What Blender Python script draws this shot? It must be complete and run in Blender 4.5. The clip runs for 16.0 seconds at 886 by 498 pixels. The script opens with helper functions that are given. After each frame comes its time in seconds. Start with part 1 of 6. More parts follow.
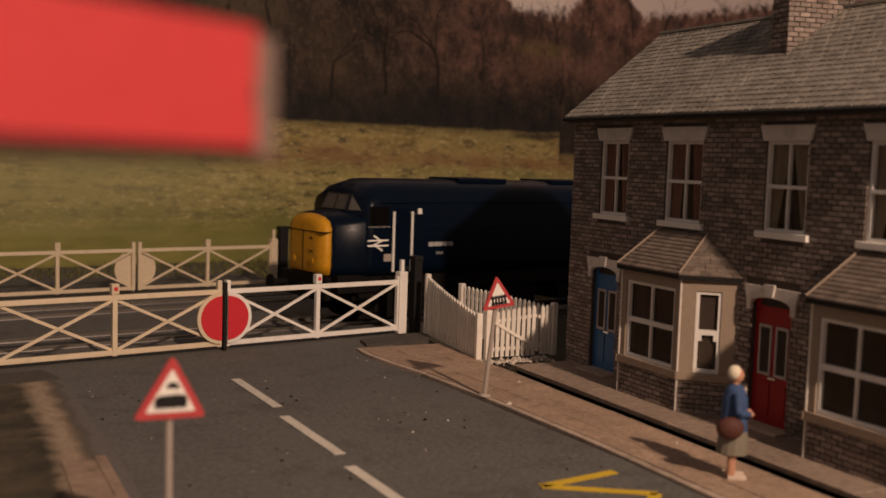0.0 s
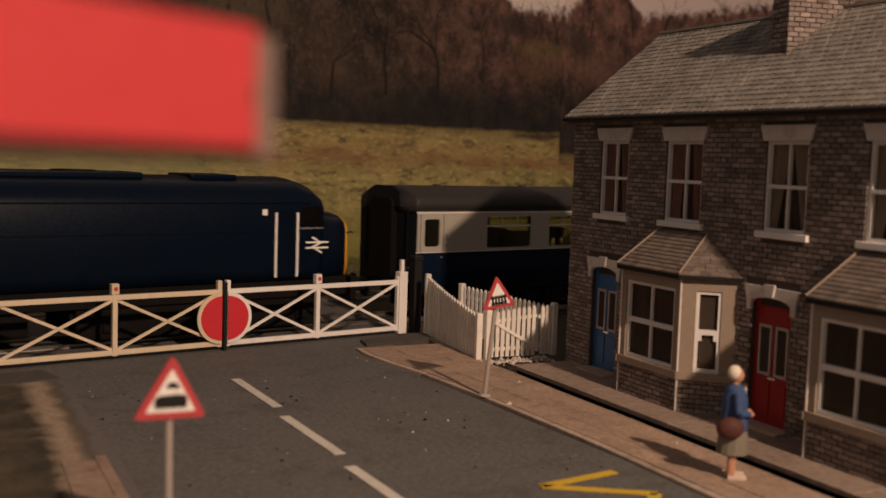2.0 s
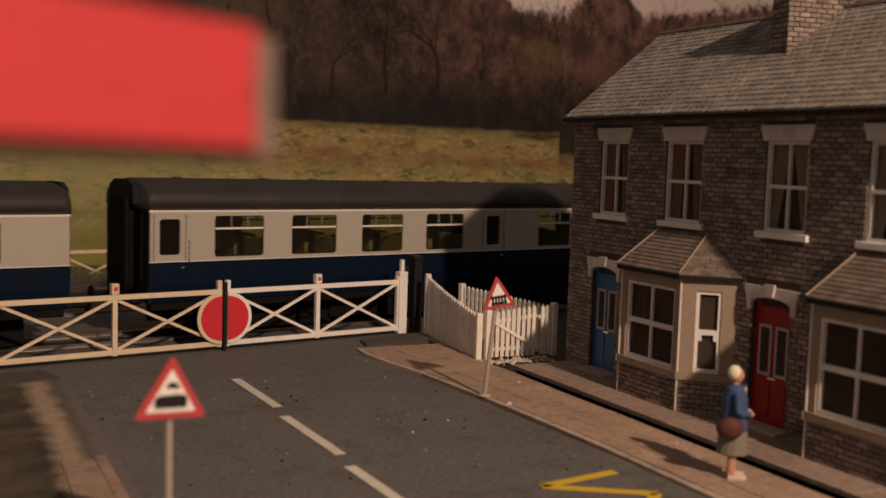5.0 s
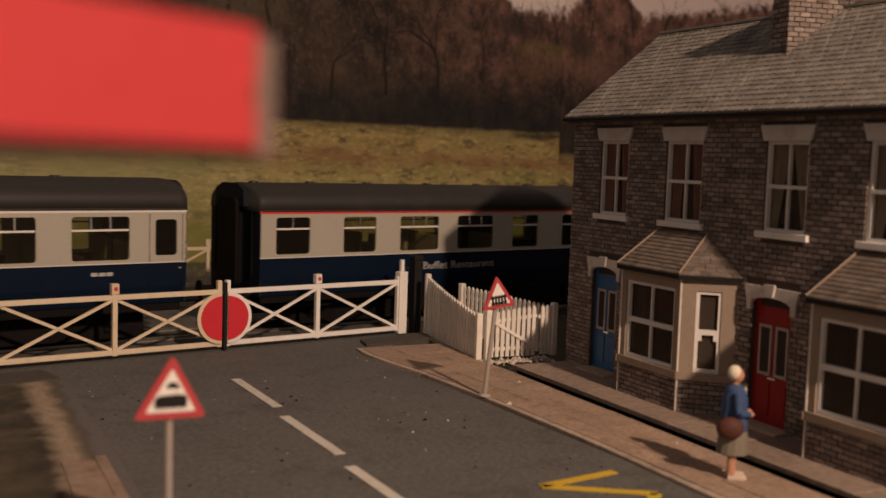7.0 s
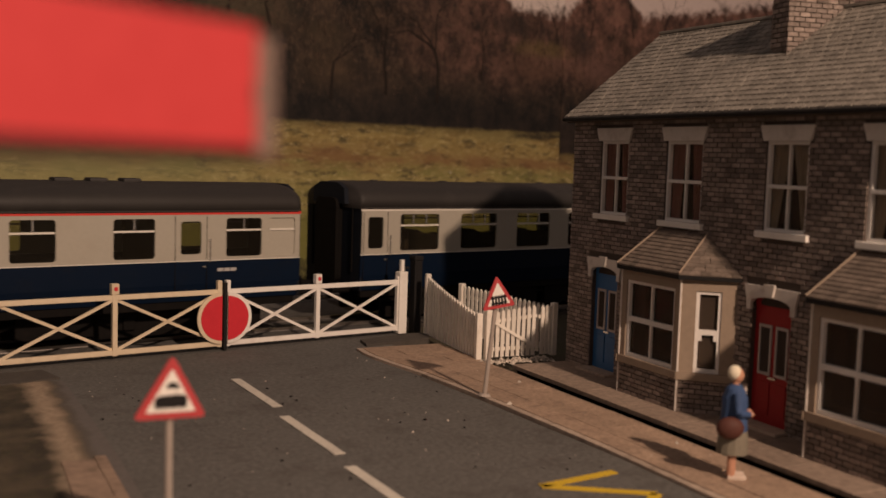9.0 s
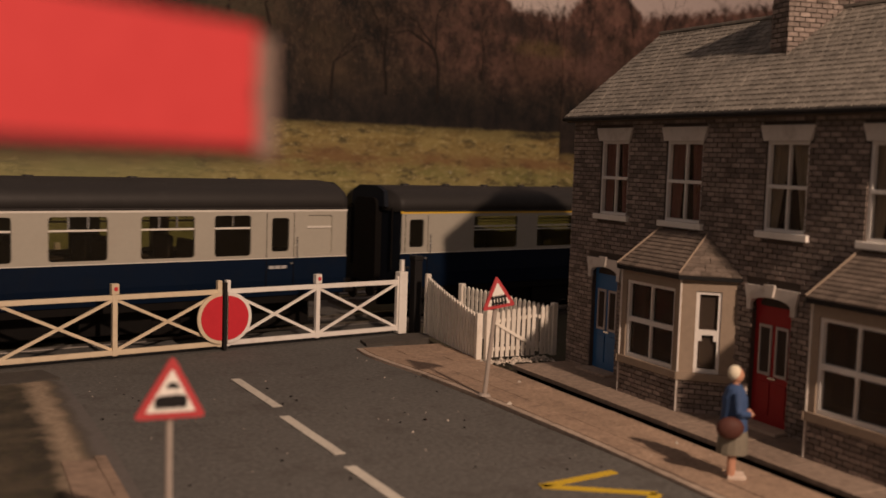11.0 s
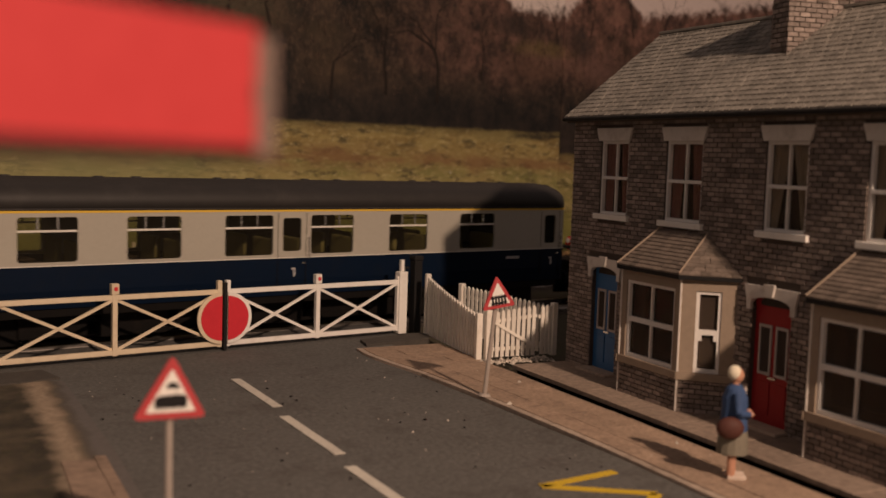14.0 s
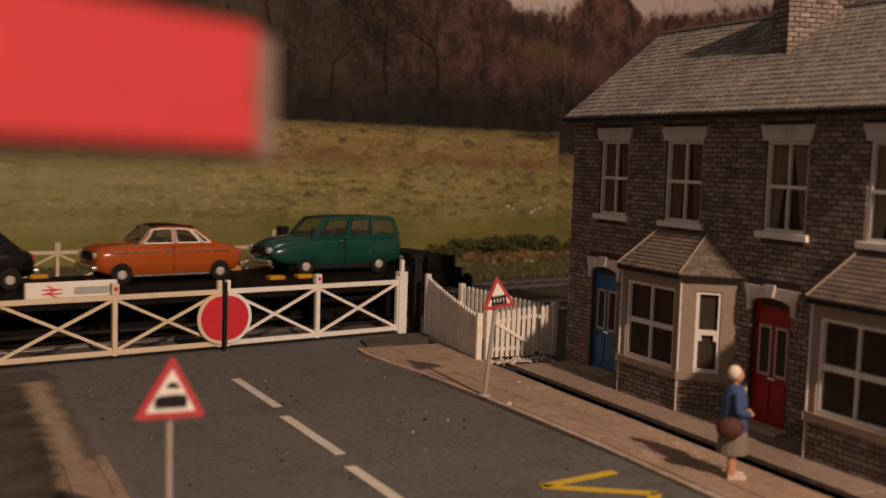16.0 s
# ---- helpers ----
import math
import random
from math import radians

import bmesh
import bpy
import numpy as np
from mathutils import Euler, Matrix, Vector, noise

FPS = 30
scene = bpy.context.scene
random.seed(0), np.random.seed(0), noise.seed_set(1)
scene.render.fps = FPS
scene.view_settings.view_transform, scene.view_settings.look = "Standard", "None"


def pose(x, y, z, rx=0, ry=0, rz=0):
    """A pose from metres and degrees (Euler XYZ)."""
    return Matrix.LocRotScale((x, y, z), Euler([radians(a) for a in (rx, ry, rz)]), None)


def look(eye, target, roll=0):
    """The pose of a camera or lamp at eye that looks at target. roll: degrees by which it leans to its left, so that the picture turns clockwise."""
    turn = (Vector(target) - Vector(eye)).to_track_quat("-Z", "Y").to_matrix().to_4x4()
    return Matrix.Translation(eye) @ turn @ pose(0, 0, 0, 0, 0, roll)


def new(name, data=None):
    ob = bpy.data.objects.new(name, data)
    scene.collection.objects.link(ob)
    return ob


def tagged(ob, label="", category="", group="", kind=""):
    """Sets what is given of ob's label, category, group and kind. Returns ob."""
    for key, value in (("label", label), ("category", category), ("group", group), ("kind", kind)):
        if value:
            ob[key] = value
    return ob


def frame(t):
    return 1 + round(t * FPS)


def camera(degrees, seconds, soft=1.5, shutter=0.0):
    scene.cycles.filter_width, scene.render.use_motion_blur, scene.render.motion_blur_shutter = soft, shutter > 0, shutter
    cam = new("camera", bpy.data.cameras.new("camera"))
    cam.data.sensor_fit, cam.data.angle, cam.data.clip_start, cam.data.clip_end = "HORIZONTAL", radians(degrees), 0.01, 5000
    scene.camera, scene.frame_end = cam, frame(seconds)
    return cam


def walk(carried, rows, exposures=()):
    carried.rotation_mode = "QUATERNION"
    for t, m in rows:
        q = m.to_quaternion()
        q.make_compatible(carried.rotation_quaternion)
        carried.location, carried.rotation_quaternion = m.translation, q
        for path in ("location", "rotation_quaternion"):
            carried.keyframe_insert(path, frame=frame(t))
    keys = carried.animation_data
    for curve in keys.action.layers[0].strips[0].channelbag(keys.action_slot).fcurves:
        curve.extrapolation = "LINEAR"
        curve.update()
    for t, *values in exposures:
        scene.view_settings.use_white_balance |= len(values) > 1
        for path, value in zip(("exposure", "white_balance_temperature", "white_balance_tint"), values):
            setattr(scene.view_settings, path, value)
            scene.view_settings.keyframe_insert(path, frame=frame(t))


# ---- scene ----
S = 1 / 76.2                       # the layout is a 1:76.2 model; sizes below are prototype metres


def P(x, y, z=0.0, rz=0.0, rx=0.0, ry=0.0):
    return pose(x * S, y * S, z * S, rx, ry, rz)


# ---- camera: it stands still ----
cam = camera(46.15, 16.0, soft=1.6, shutter=0.15)
YAW, PITCH, ROLL, EYE_H = 26.5698, 5.0346, 1.8141, 4.6144
_y, _p = radians(YAW), radians(PITCH)
EYE = Vector((0, 0, EYE_H * S))
AIM = EYE + Vector((math.sin(_y) * math.cos(_p), math.cos(_y) * math.cos(_p), -math.sin(_p)))
walk(cam, [(0, look(EYE, AIM, ROLL)), (16, look(EYE, AIM, ROLL))], exposures=[(0, 0.0), (16, 0.0)])
cam.data.dof.use_dof = True
cam.data.dof.focus_distance = 24.0 * S
cam.data.dof.aperture_fstop = 26.0

# ---- light: one warm lamp high behind the camera, dim warm room around ----
world = bpy.data.worlds.new("room")
scene.world = world
world.use_nodes = True
world.node_tree.nodes["Background"].inputs[0].default_value = (1.0, 0.76, 0.68, 1)
world.node_tree.nodes["Background"].inputs[1].default_value = 0.15
lamp = bpy.data.lights.new("room_lamp", "POINT")
lamp.energy, lamp.shadow_soft_size, lamp.color = 14.8, 0.012, (1.0, 0.695, 0.51)
bulb = new("room_lamp", lamp)
bulb.matrix_world = P(10.7, -25.0, 28.0)


# ---- materials ----
def nodes_of(name):
    m = bpy.data.materials.new(name)
    m.use_nodes = True
    nt = m.node_tree
    return m, nt, nt.nodes["Principled BSDF"]


def add(nt, kind, **kw):
    n = nt.nodes.new(kind)
    for k, v in kw.items():
        n.inputs[k].default_value = v
    return n


def math_node(nt, op, a, b=None, c=None):
    n = nt.nodes.new("ShaderNodeMath")
    n.operation = op
    for i, v in enumerate((a, b, c)):
        if v is None:
            continue
        if isinstance(v, (int, float)):
            n.inputs[i].default_value = v
        else:
            nt.links.new(v, n.inputs[i])
    return n.outputs[0]


def mix(nt, fac, a, b, blend="MIX"):
    n = nt.nodes.new("ShaderNodeMix")
    n.data_type, n.blend_type = "RGBA", blend
    for i, v in ((0, fac), (6, a), (7, b)):
        if isinstance(v, (int, float)):
            n.inputs[i].default_value = v
        elif isinstance(v, (tuple, list)):
            n.inputs[i].default_value = (*v[:3], 1)
        else:
            nt.links.new(v, n.inputs[i])
    return n.outputs[2]


def coords(nt, scale=(1, 1, 1)):
    """Object coordinates in prototype metres."""
    tc = nt.nodes.new("ShaderNodeTexCoord")
    mp = nt.nodes.new("ShaderNodeMapping")
    mp.inputs["Scale"].default_value = [76.2 * s for s in scale]
    nt.links.new(tc.outputs["Object"], mp.inputs[0])
    return mp.outputs[0]


def noise_of(nt, vec, scale, detail=4.0, rough=0.6):
    n = add(nt, "ShaderNodeTexNoise", Scale=scale, Detail=detail, Roughness=rough)
    nt.links.new(vec, n.inputs["Vector"])
    return n.outputs["Fac"]


def ramp(nt, fac, lo, hi):
    n = nt.nodes.new("ShaderNodeMapRange")
    n.inputs[1].default_value, n.inputs[2].default_value = lo, hi
    nt.links.new(fac, n.inputs[0])
    return n.outputs[0]


def surface(name, rgb, rough=0.6, big=0.25, fine=0.15, big_scale=0.6, fine_scale=8.0, bump=0.15, metal=0.0,
            stain=None, stain_amount=0.0, pieces=0.0, island=0.0, stretch=(1, 1, 1), gloss=0.35):
    """A worn surface: colour varied at two scales, stains, fine relief; pieces/island: tone varied from piece to piece."""
    m, nt, b = nodes_of(name)
    v = coords(nt, stretch)
    n1, n2 = noise_of(nt, v, big_scale, 3), noise_of(nt, v, fine_scale, 5)
    dark, light = [c * (1 - big) for c in rgb], [min(1, c * (1 + big)) for c in rgb]
    col = mix(nt, n1, dark, light)
    col = mix(nt, fine, col, mix(nt, ramp(nt, n2, 0.3, 0.7), [c * 0.35 for c in rgb], [min(1, c * 1.7) for c in rgb]))
    if stain:
        n3 = noise_of(nt, v, big_scale * 2.3, 6, 0.7)
        col = mix(nt, math_node(nt, "MULTIPLY", ramp(nt, n3, 0.52, 0.68), stain_amount), col, stain)
    for amount, kind, out in ((pieces, "ShaderNodeObjectInfo", "Random"), (island, "ShaderNodeNewGeometry", "Random Per Island")):
        if amount:
            r = nt.nodes.new(kind).outputs[out]
            col = mix(nt, 1.0, col, mix(nt, r, [1 - amount] * 3, [1 + amount] * 3), "MULTIPLY")
    nt.links.new(col, b.inputs["Base Color"])
    nt.links.new(math_node(nt, "MULTIPLY_ADD", n2, 0.25, rough - 0.12), b.inputs["Roughness"])
    b.inputs["Metallic"].default_value = metal
    b.inputs["Specular IOR Level"].default_value = gloss
    if bump:
        bp = add(nt, "ShaderNodeBump", Strength=bump, Distance=0.02 * S)
        nt.links.new(n2, bp.inputs["Height"])
        nt.links.new(bp.outputs[0], b.inputs["Normal"])
    return m


# the pane's diffuse base colour is a painted veil of reflections and paler interiors
def clear_glass(name, tint=(0.75, 0.78, 0.75), amount=0.72, veil=(0.02, 0.02, 0.02)):
    m, nt, b = nodes_of(name)
    b.inputs["Base Color"].default_value = (*veil, 1)
    b.inputs["Roughness"].default_value = 0.22
    tr = nt.nodes.new("ShaderNodeBsdfTransparent")
    tr.inputs[0].default_value = (*tint, 1)
    mx = nt.nodes.new("ShaderNodeMixShader")
    mx.inputs[0].default_value = amount
    nt.links.new(b.outputs[0], mx.inputs[1])
    nt.links.new(tr.outputs[0], mx.inputs[2])
    nt.links.new(mx.outputs[0], nt.nodes["Material Output"].inputs[0])
    return m


M = {}
M["asphalt"] = surface("asphalt", (0.117, 0.113, 0.105), 0.9, 0.36, 0.5, 0.45, 11, 0.5, stain=(0.07, 0.062, 0.056), stain_amount=0.6)
M["flag"] = surface("paving_stone", (0.365, 0.262, 0.188), 0.9, 0.36, 0.4, 1.3, 13, 0.5, stain=(0.19, 0.135, 0.10), stain_amount=0.65, pieces=0.06)
M["old_flag"] = surface("worn_paving", (0.29, 0.21, 0.155), 0.95, 0.3, 0.3, 0.7, 6, 0.4, stain=(0.12, 0.09, 0.065), stain_amount=0.6)
M["forecourt"] = surface("forecourt_slab", (0.27, 0.208, 0.162), 0.9, 0.3, 0.4, 1.2, 8, 0.5, stain=(0.17, 0.125, 0.095), stain_amount=0.6, pieces=0.1)
M["kerb"] = surface("kerb_stone", (0.42, 0.335, 0.265), 0.9, 0.2, 0.2, 1.2, 9, 0.3, stain=(0.18, 0.14, 0.11), stain_amount=0.6, pieces=0.1)
M["plinth"] = surface("crossing_stone", (0.075, 0.066, 0.057), 0.9, 0.25, 0.3, 1, 9, 0.4)
# near-black: the pavement gap's shade put into the colour; also used for dirt crumbs
M["bed"] = surface("gap_shade_and_dirt", (0.004, 0.0035, 0.003), 0.95, 0.3, 0.2, 1, 9, 0.4, gloss=0.05)
M["earth"] = surface("layout_ground", (0.06, 0.052, 0.033), 0.95, 0.4, 0.35, 0.3, 6, 0.8, stain=(0.05, 0.06, 0.02), stain_amount=0.7)
M["ballast"] = surface("ballast", (0.05, 0.042, 0.035), 0.95, 0.3, 0.5, 0.5, 10, 1.0, stain=(0.05, 0.04, 0.03), stain_amount=0.6)
M["grass"] = surface("scatter_grass", (0.13, 0.125, 0.045), 0.95, 0.4, 0.5, 0.8, 10, 0.5, island=0.5)
M["verge"] = surface("verge_grass", (0.045, 0.042, 0.02), 0.95, 0.4, 0.4, 0.8, 10, 0.4, island=0.4, gloss=0.1)
M["scrub"] = surface("dry_scrub", (0.26, 0.165, 0.075), 0.95, 0.5, 0.4, 0.8, 9, 0.3, island=0.6)
M["leaf"] = surface("foliage", (0.10, 0.105, 0.03), 0.9, 0.5, 0.4, 0.6, 9, 0.3, island=0.6)
M["debris"] = surface("grit", (0.45, 0.4, 0.34), 0.9, 0.3, 0.3, 2, 12, 0.3, island=0.6)
M["road_white"] = surface("road_marking_white", (0.62, 0.58, 0.5), 0.85, 0.12, 0.12, 1.2, 12, 0.2, stain=(0.3, 0.27, 0.23), stain_amount=0.35)
M["road_yellow"] = surface("road_marking_yellow", (0.62, 0.42, 0.03), 0.85, 0.12, 0.15, 1.2, 12, 0.2, stain=(0.35, 0.25, 0.05), stain_amount=0.3)
M["cream"] = surface("cream_gate_paint", (0.72, 0.60, 0.43), 0.55, 0.08, 0.06, 1.0, 10, 0.15, stain=(0.45, 0.34, 0.22), stain_amount=0.3)
M["white"] = surface("white_paint", (0.86, 0.83, 0.77), 0.5, 0.06, 0.05, 1.0, 10, 0.12, stain=(0.5, 0.44, 0.36), stain_amount=0.25)
M["picket"] = surface("picket_white", (0.82, 0.77, 0.68), 0.6, 0.1, 0.08, 1.0, 10, 0.15, stain=(0.45, 0.38, 0.3), stain_amount=0.35, pieces=0.1)
M["black"] = surface("black_paint", (0.02, 0.019, 0.019), 0.5, 0.2, 0.1, 1.5, 10, 0.1, gloss=0.12)
M["red"] = surface("red_paint", (0.62, 0.03, 0.045), 0.5, 0.08, 0.06, 1.2, 10, 0.1)
M["arm_red"] = surface("signal_red", (0.50, 0.046, 0.050), 0.5, 0.06, 0.05, 2, 12, 0.1)
# near-black red: the shade along the arm's lower edge, put into the colour
M["lip"] = surface("signal_lip_shade", (0.012, 0.004, 0.004), 0.6, 0.1, 0.08, 2, 12, 0.1)
M["arm_edge"] = surface("signal_arm_edge", (0.19, 0.135, 0.115), 0.6, 0.1, 0.08, 2, 12, 0.1)
M["brick"] = surface("brick", (0.25, 0.205, 0.178), 0.85, 0.25, 0.4, 0.8, 16, 0.4, stain=(0.12, 0.09, 0.07), stain_amount=0.5, island=0.38)
M["brick_piece"] = surface("brick_piece", (0.25, 0.205, 0.178), 0.85, 0.25, 0.4, 0.8, 16, 0.4, stain=(0.12, 0.09, 0.07), stain_amount=0.5, pieces=0.38)
M["mortar"] = surface("mortar", (0.085, 0.067, 0.056), 0.95, 0.2, 0.2, 1.5, 12, 0.3)
M["slate"] = surface("slate", (0.235, 0.215, 0.185), 0.8, 0.35, 0.25, 0.5, 12, 0.3, stain=(0.10, 0.095, 0.085), stain_amount=0.75, island=0.2)
M["slate_piece"] = surface("slate_piece", (0.235, 0.215, 0.185), 0.8, 0.35, 0.25, 0.5, 12, 0.3, stain=(0.10, 0.095, 0.085), stain_amount=0.75, pieces=0.2)
M["bay_slate"] = surface("bay_slate", (0.165, 0.132, 0.108), 0.85, 0.3, 0.3, 0.8, 12, 0.3, stain=(0.09, 0.075, 0.06), stain_amount=0.6, pieces=0.25)
M["render"] = surface("bay_stone", (0.31, 0.245, 0.185), 0.8, 0.15, 0.12, 1.0, 10, 0.2, stain=(0.3, 0.23, 0.17), stain_amount=0.4)
M["lintel"] = surface("lintel_stone", (0.68, 0.63, 0.57), 0.75, 0.12, 0.1, 1.2, 10, 0.15, stain=(0.35, 0.3, 0.25), stain_amount=0.4)
M["frame"] = surface("window_paint", (0.78, 0.76, 0.72), 0.55, 0.06, 0.05, 1.2, 10, 0.1)
M["door_blue"] = surface("blue_door_paint", (0.03, 0.13, 0.31), 0.45, 0.12, 0.1, 1.2, 10, 0.1)
M["bead"] = surface("door_bead", (0.45, 0.41, 0.38), 0.6, 0.1, 0.1, 1.2, 10, 0.1)
M["door_red"] = surface("red_door_paint", (0.30, 0.016, 0.018), 0.45, 0.12, 0.1, 1.2, 10, 0.1)
M["curtain_pink"] = surface("dusty_red_curtain", (0.66, 0.34, 0.33), 0.9, 0.2, 0.2, 2, 10, 0.3, stretch=(6, 6, 0.5))
M["curtain_cream"] = surface("cream_curtain", (0.8, 0.75, 0.62), 0.9, 0.2, 0.2, 2, 10, 0.3, stretch=(6, 6, 0.5))
# dimness of the rooms put into the colour of partitions, floors and door panes
M["room_dark"] = surface("interior_shade", (0.06, 0.048, 0.04), 0.9, 0.3, 0.1, 1, 8, 0.0, gloss=0.12)
# last colour of each glass: the painted reflection veil
M["glass"] = clear_glass("window_glass", (0.85, 0.82, 0.78), 0.78, (0.15, 0.115, 0.09))
M["coach_glass"] = clear_glass("coach_glass", (0.9, 0.9, 0.84), 0.88, (0.055, 0.048, 0.038))
M["car_glass"] = clear_glass("car_glass", (0.9, 0.9, 0.86), 0.86, (0.13, 0.12, 0.10))
M["coach_blue"] = surface("rail_blue", (0.0032, 0.0095, 0.025), 0.45, 0.12, 0.08, 0.6, 12, 0.06, stain=(0.010, 0.013, 0.018), stain_amount=0.35, gloss=0.12)
M["coach_grey"] = surface("rail_grey", (0.405, 0.38, 0.32), 0.5, 0.05, 0.05, 0.5, 12, 0.05, stain=(0.36, 0.31, 0.25), stain_amount=0.25)
M["loco_blue"] = surface("loco_blue", (0.0017, 0.0058, 0.0145), 0.32, 0.2, 0.12, 0.6, 12, 0.0, stain=(0.004, 0.0055, 0.008), stain_amount=0.5, gloss=0.13)
M["sign_red"] = surface("faded_sign_red", (0.46, 0.055, 0.06), 0.6, 0.1, 0.08, 1.2, 10, 0.1)
M["letter_grey"] = surface("worn_lettering", (0.42, 0.41, 0.40), 0.6, 0.15, 0.2, 2, 12, 0.0)
M["warn_yellow"] = surface("warning_yellow", (0.60, 0.29, 0.012), 0.5, 0.2, 0.12, 1.4, 12, 0.08, stain=(0.26, 0.13, 0.02), stain_amount=0.6)
M["roof_grey"] = surface("coach_roof_grey", (0.029, 0.0265, 0.025), 0.6, 0.15, 0.1, 0.5, 12, 0.08, stain=(0.05, 0.045, 0.042), stain_amount=0.5)
M["under"] = surface("underframe_black", (0.007, 0.006, 0.0055), 0.7, 0.3, 0.15, 1, 12, 0.2, stain=(0.018, 0.013, 0.010), stain_amount=0.4, gloss=0.12)
M["end_black"] = surface("coach_end", (0.012, 0.015, 0.022), 0.6, 0.3, 0.1, 1, 12, 0.1, gloss=0.12)
M["line_red"] = surface("catering_stripe", (0.62, 0.05, 0.04), 0.5, 0.05, 0.05, 1, 10, 0.0)
M["line_yellow"] = surface("first_class_stripe", (0.72, 0.46, 0.05), 0.5, 0.05, 0.05, 1, 10, 0.0)
M["line_white"] = surface("lining_white", (0.72, 0.69, 0.62), 0.5, 0.05, 0.05, 1, 10, 0.0)
# opaque pale base: light caught by the cab glass, put into the colour
M["screen"] = surface("cab_glass", (0.10, 0.092, 0.08), 0.2, 0.2, 0.1, 1, 8, 0.0, gloss=0.6)
M["seat"] = surface("seat_moulding", (0.28, 0.24, 0.10), 0.8, 0.2, 0.15, 1.5, 10, 0.2)
M["seat_dark"] = surface("dark_seat_moulding", (0.05, 0.035, 0.025), 0.8, 0.2, 0.15, 1.5, 10, 0.2, gloss=0.12)
M["steel"] = surface("rail_steel", (0.35, 0.32, 0.29), 0.35, 0.15, 0.1, 1, 12, 0.05, metal=0.9)
M["chrome"] = surface("bright_trim", (0.62, 0.62, 0.60), 0.25, 0.05, 0.05, 1, 10, 0.0, metal=0.85)
M["hub"] = surface("hub_silver", (0.6, 0.58, 0.55), 0.35, 0.08, 0.08, 2, 12, 0.05, metal=0.2, gloss=0.6)
M["tyre"] = surface("tyre_rubber", (0.018, 0.017, 0.016), 0.8, 0.2, 0.1, 1, 10, 0.1, gloss=0.12)
M["wood"] = surface("sleeper_wood", (0.06, 0.05, 0.042), 0.9, 0.25, 0.2, 1, 10, 0.3)
M["pole"] = surface("grey_pole", (0.36, 0.31, 0.27), 0.6, 0.1, 0.08, 1.5, 10, 0.1)
for n, c in (("car_red", (0.52, 0.028, 0.02)), ("car_black", (0.004, 0.0035, 0.004)), ("car_orange", (0.38, 0.085, 0.014)), ("car_green", (0.009, 0.062, 0.047))):
    M[n] = surface(n + "_enamel", c, 0.2, 0.05, 0.04, 1, 12, 0.03, gloss=0.5)
for n, c in (("skin", (0.5, 0.26, 0.17)), ("hair", (0.75, 0.68, 0.52)), ("jacket", (0.045, 0.085, 0.19)), ("skirt", (0.19, 0.17, 0.13)), ("bag", (0.085, 0.03, 0.022)), ("blouse", (0.6, 0.5, 0.42))):
    M[n] = surface("figure_" + n, c, 0.7, 0.12, 0.12, 3, 20, 0.2)


# ---- mesh helpers (prototype metres, scaled into the mesh) ----
def part(name, bm, material, parent=None, label="", m=None, smooth=False):
    """Links a bmesh as one mesh object, under a thing or a part."""
    bm.transform(Matrix.Scale(S, 4))
    me = bpy.data.meshes.new(name)
    bm.to_mesh(me)
    bm.free()
    for mt in material if isinstance(material, (list, tuple)) else [material]:
        me.materials.append(mt)
    if smooth:
        for f in me.polygons:
            f.use_smooth = True
    ob = new(name, me)
    if parent is not None:
        ob.parent = parent
    if m is not None:
        ob.matrix_basis = m
    if label:
        ob["label"] = label
    return ob


def pydata(name, verts, faces, material, parent=None, label="", m=None):
    me = bpy.data.meshes.new(name)
    me.from_pydata([(x * S, y * S, z * S) for x, y, z in verts], [], faces)
    me.materials.append(material)
    ob = new(name, me)
    ob.parent = parent
    if m is not None:
        ob.matrix_basis = m
    if label:
        ob["label"] = label
    return ob


def thing(name, label, category, m=None, group=""):
    ob = new(name)
    ob.empty_display_size = 0.005
    if m is not None:
        ob.matrix_basis = m
    return tagged(ob, label, category, group)


def box(bm, x0, x1, y0, y1, z0, z1, bevel=0.0, mat=0, m=None):
    vs = [bm.verts.new(p) for p in ((x0, y0, z0), (x1, y0, z0), (x1, y1, z0), (x0, y1, z0), (x0, y0, z1), (x1, y0, z1), (x1, y1, z1), (x0, y1, z1))]
    if m is not None:
        for v in vs:
            v.co = m @ v.co
    fs = [bm.faces.new([vs[i] for i in q]) for q in ((3, 2, 1, 0), (4, 5, 6, 7), (0, 1, 5, 4), (1, 2, 6, 5), (2, 3, 7, 6), (3, 0, 4, 7))]
    for f in fs:
        f.material_index = mat
    if bevel:
        es = list({e for f in fs for e in f.edges})
        r = bmesh.ops.bevel(bm, geom=es, offset=bevel, segments=2, affect="EDGES", profile=0.6)
        for f in r["faces"]:
            f.material_index = mat
    return bm


def boxed(x0, x1, y0, y1, z0, z1, bevel=0.0):
    return box(bmesh.new(), x0, x1, y0, y1, z0, z1, bevel)


def bar(bm, a, b, w, d, mat=0):
    """A square bar from a to b."""
    a, b = Vector(a), Vector(b)
    m = Matrix.Translation(a) @ (b - a).to_track_quat("X", "Z").to_matrix().to_4x4()
    return box(bm, 0, (b - a).length, -d / 2, d / 2, -w / 2, w / 2, 0, mat, m)


def cyl(bm, a, b, r0, r1=None, n=16, mat=0):
    a, b = Vector(a), Vector(b)
    m = Matrix.Translation((a + b) / 2) @ (b - a).to_track_quat("Z", "Y").to_matrix().to_4x4()
    r = bmesh.ops.create_cone(bm, cap_ends=True, segments=n, radius1=r0, radius2=r0 if r1 is None else r1, depth=(b - a).length, matrix=m)
    for f in {f for v in r["verts"] for f in v.link_faces}:
        f.material_index = mat
    return bm


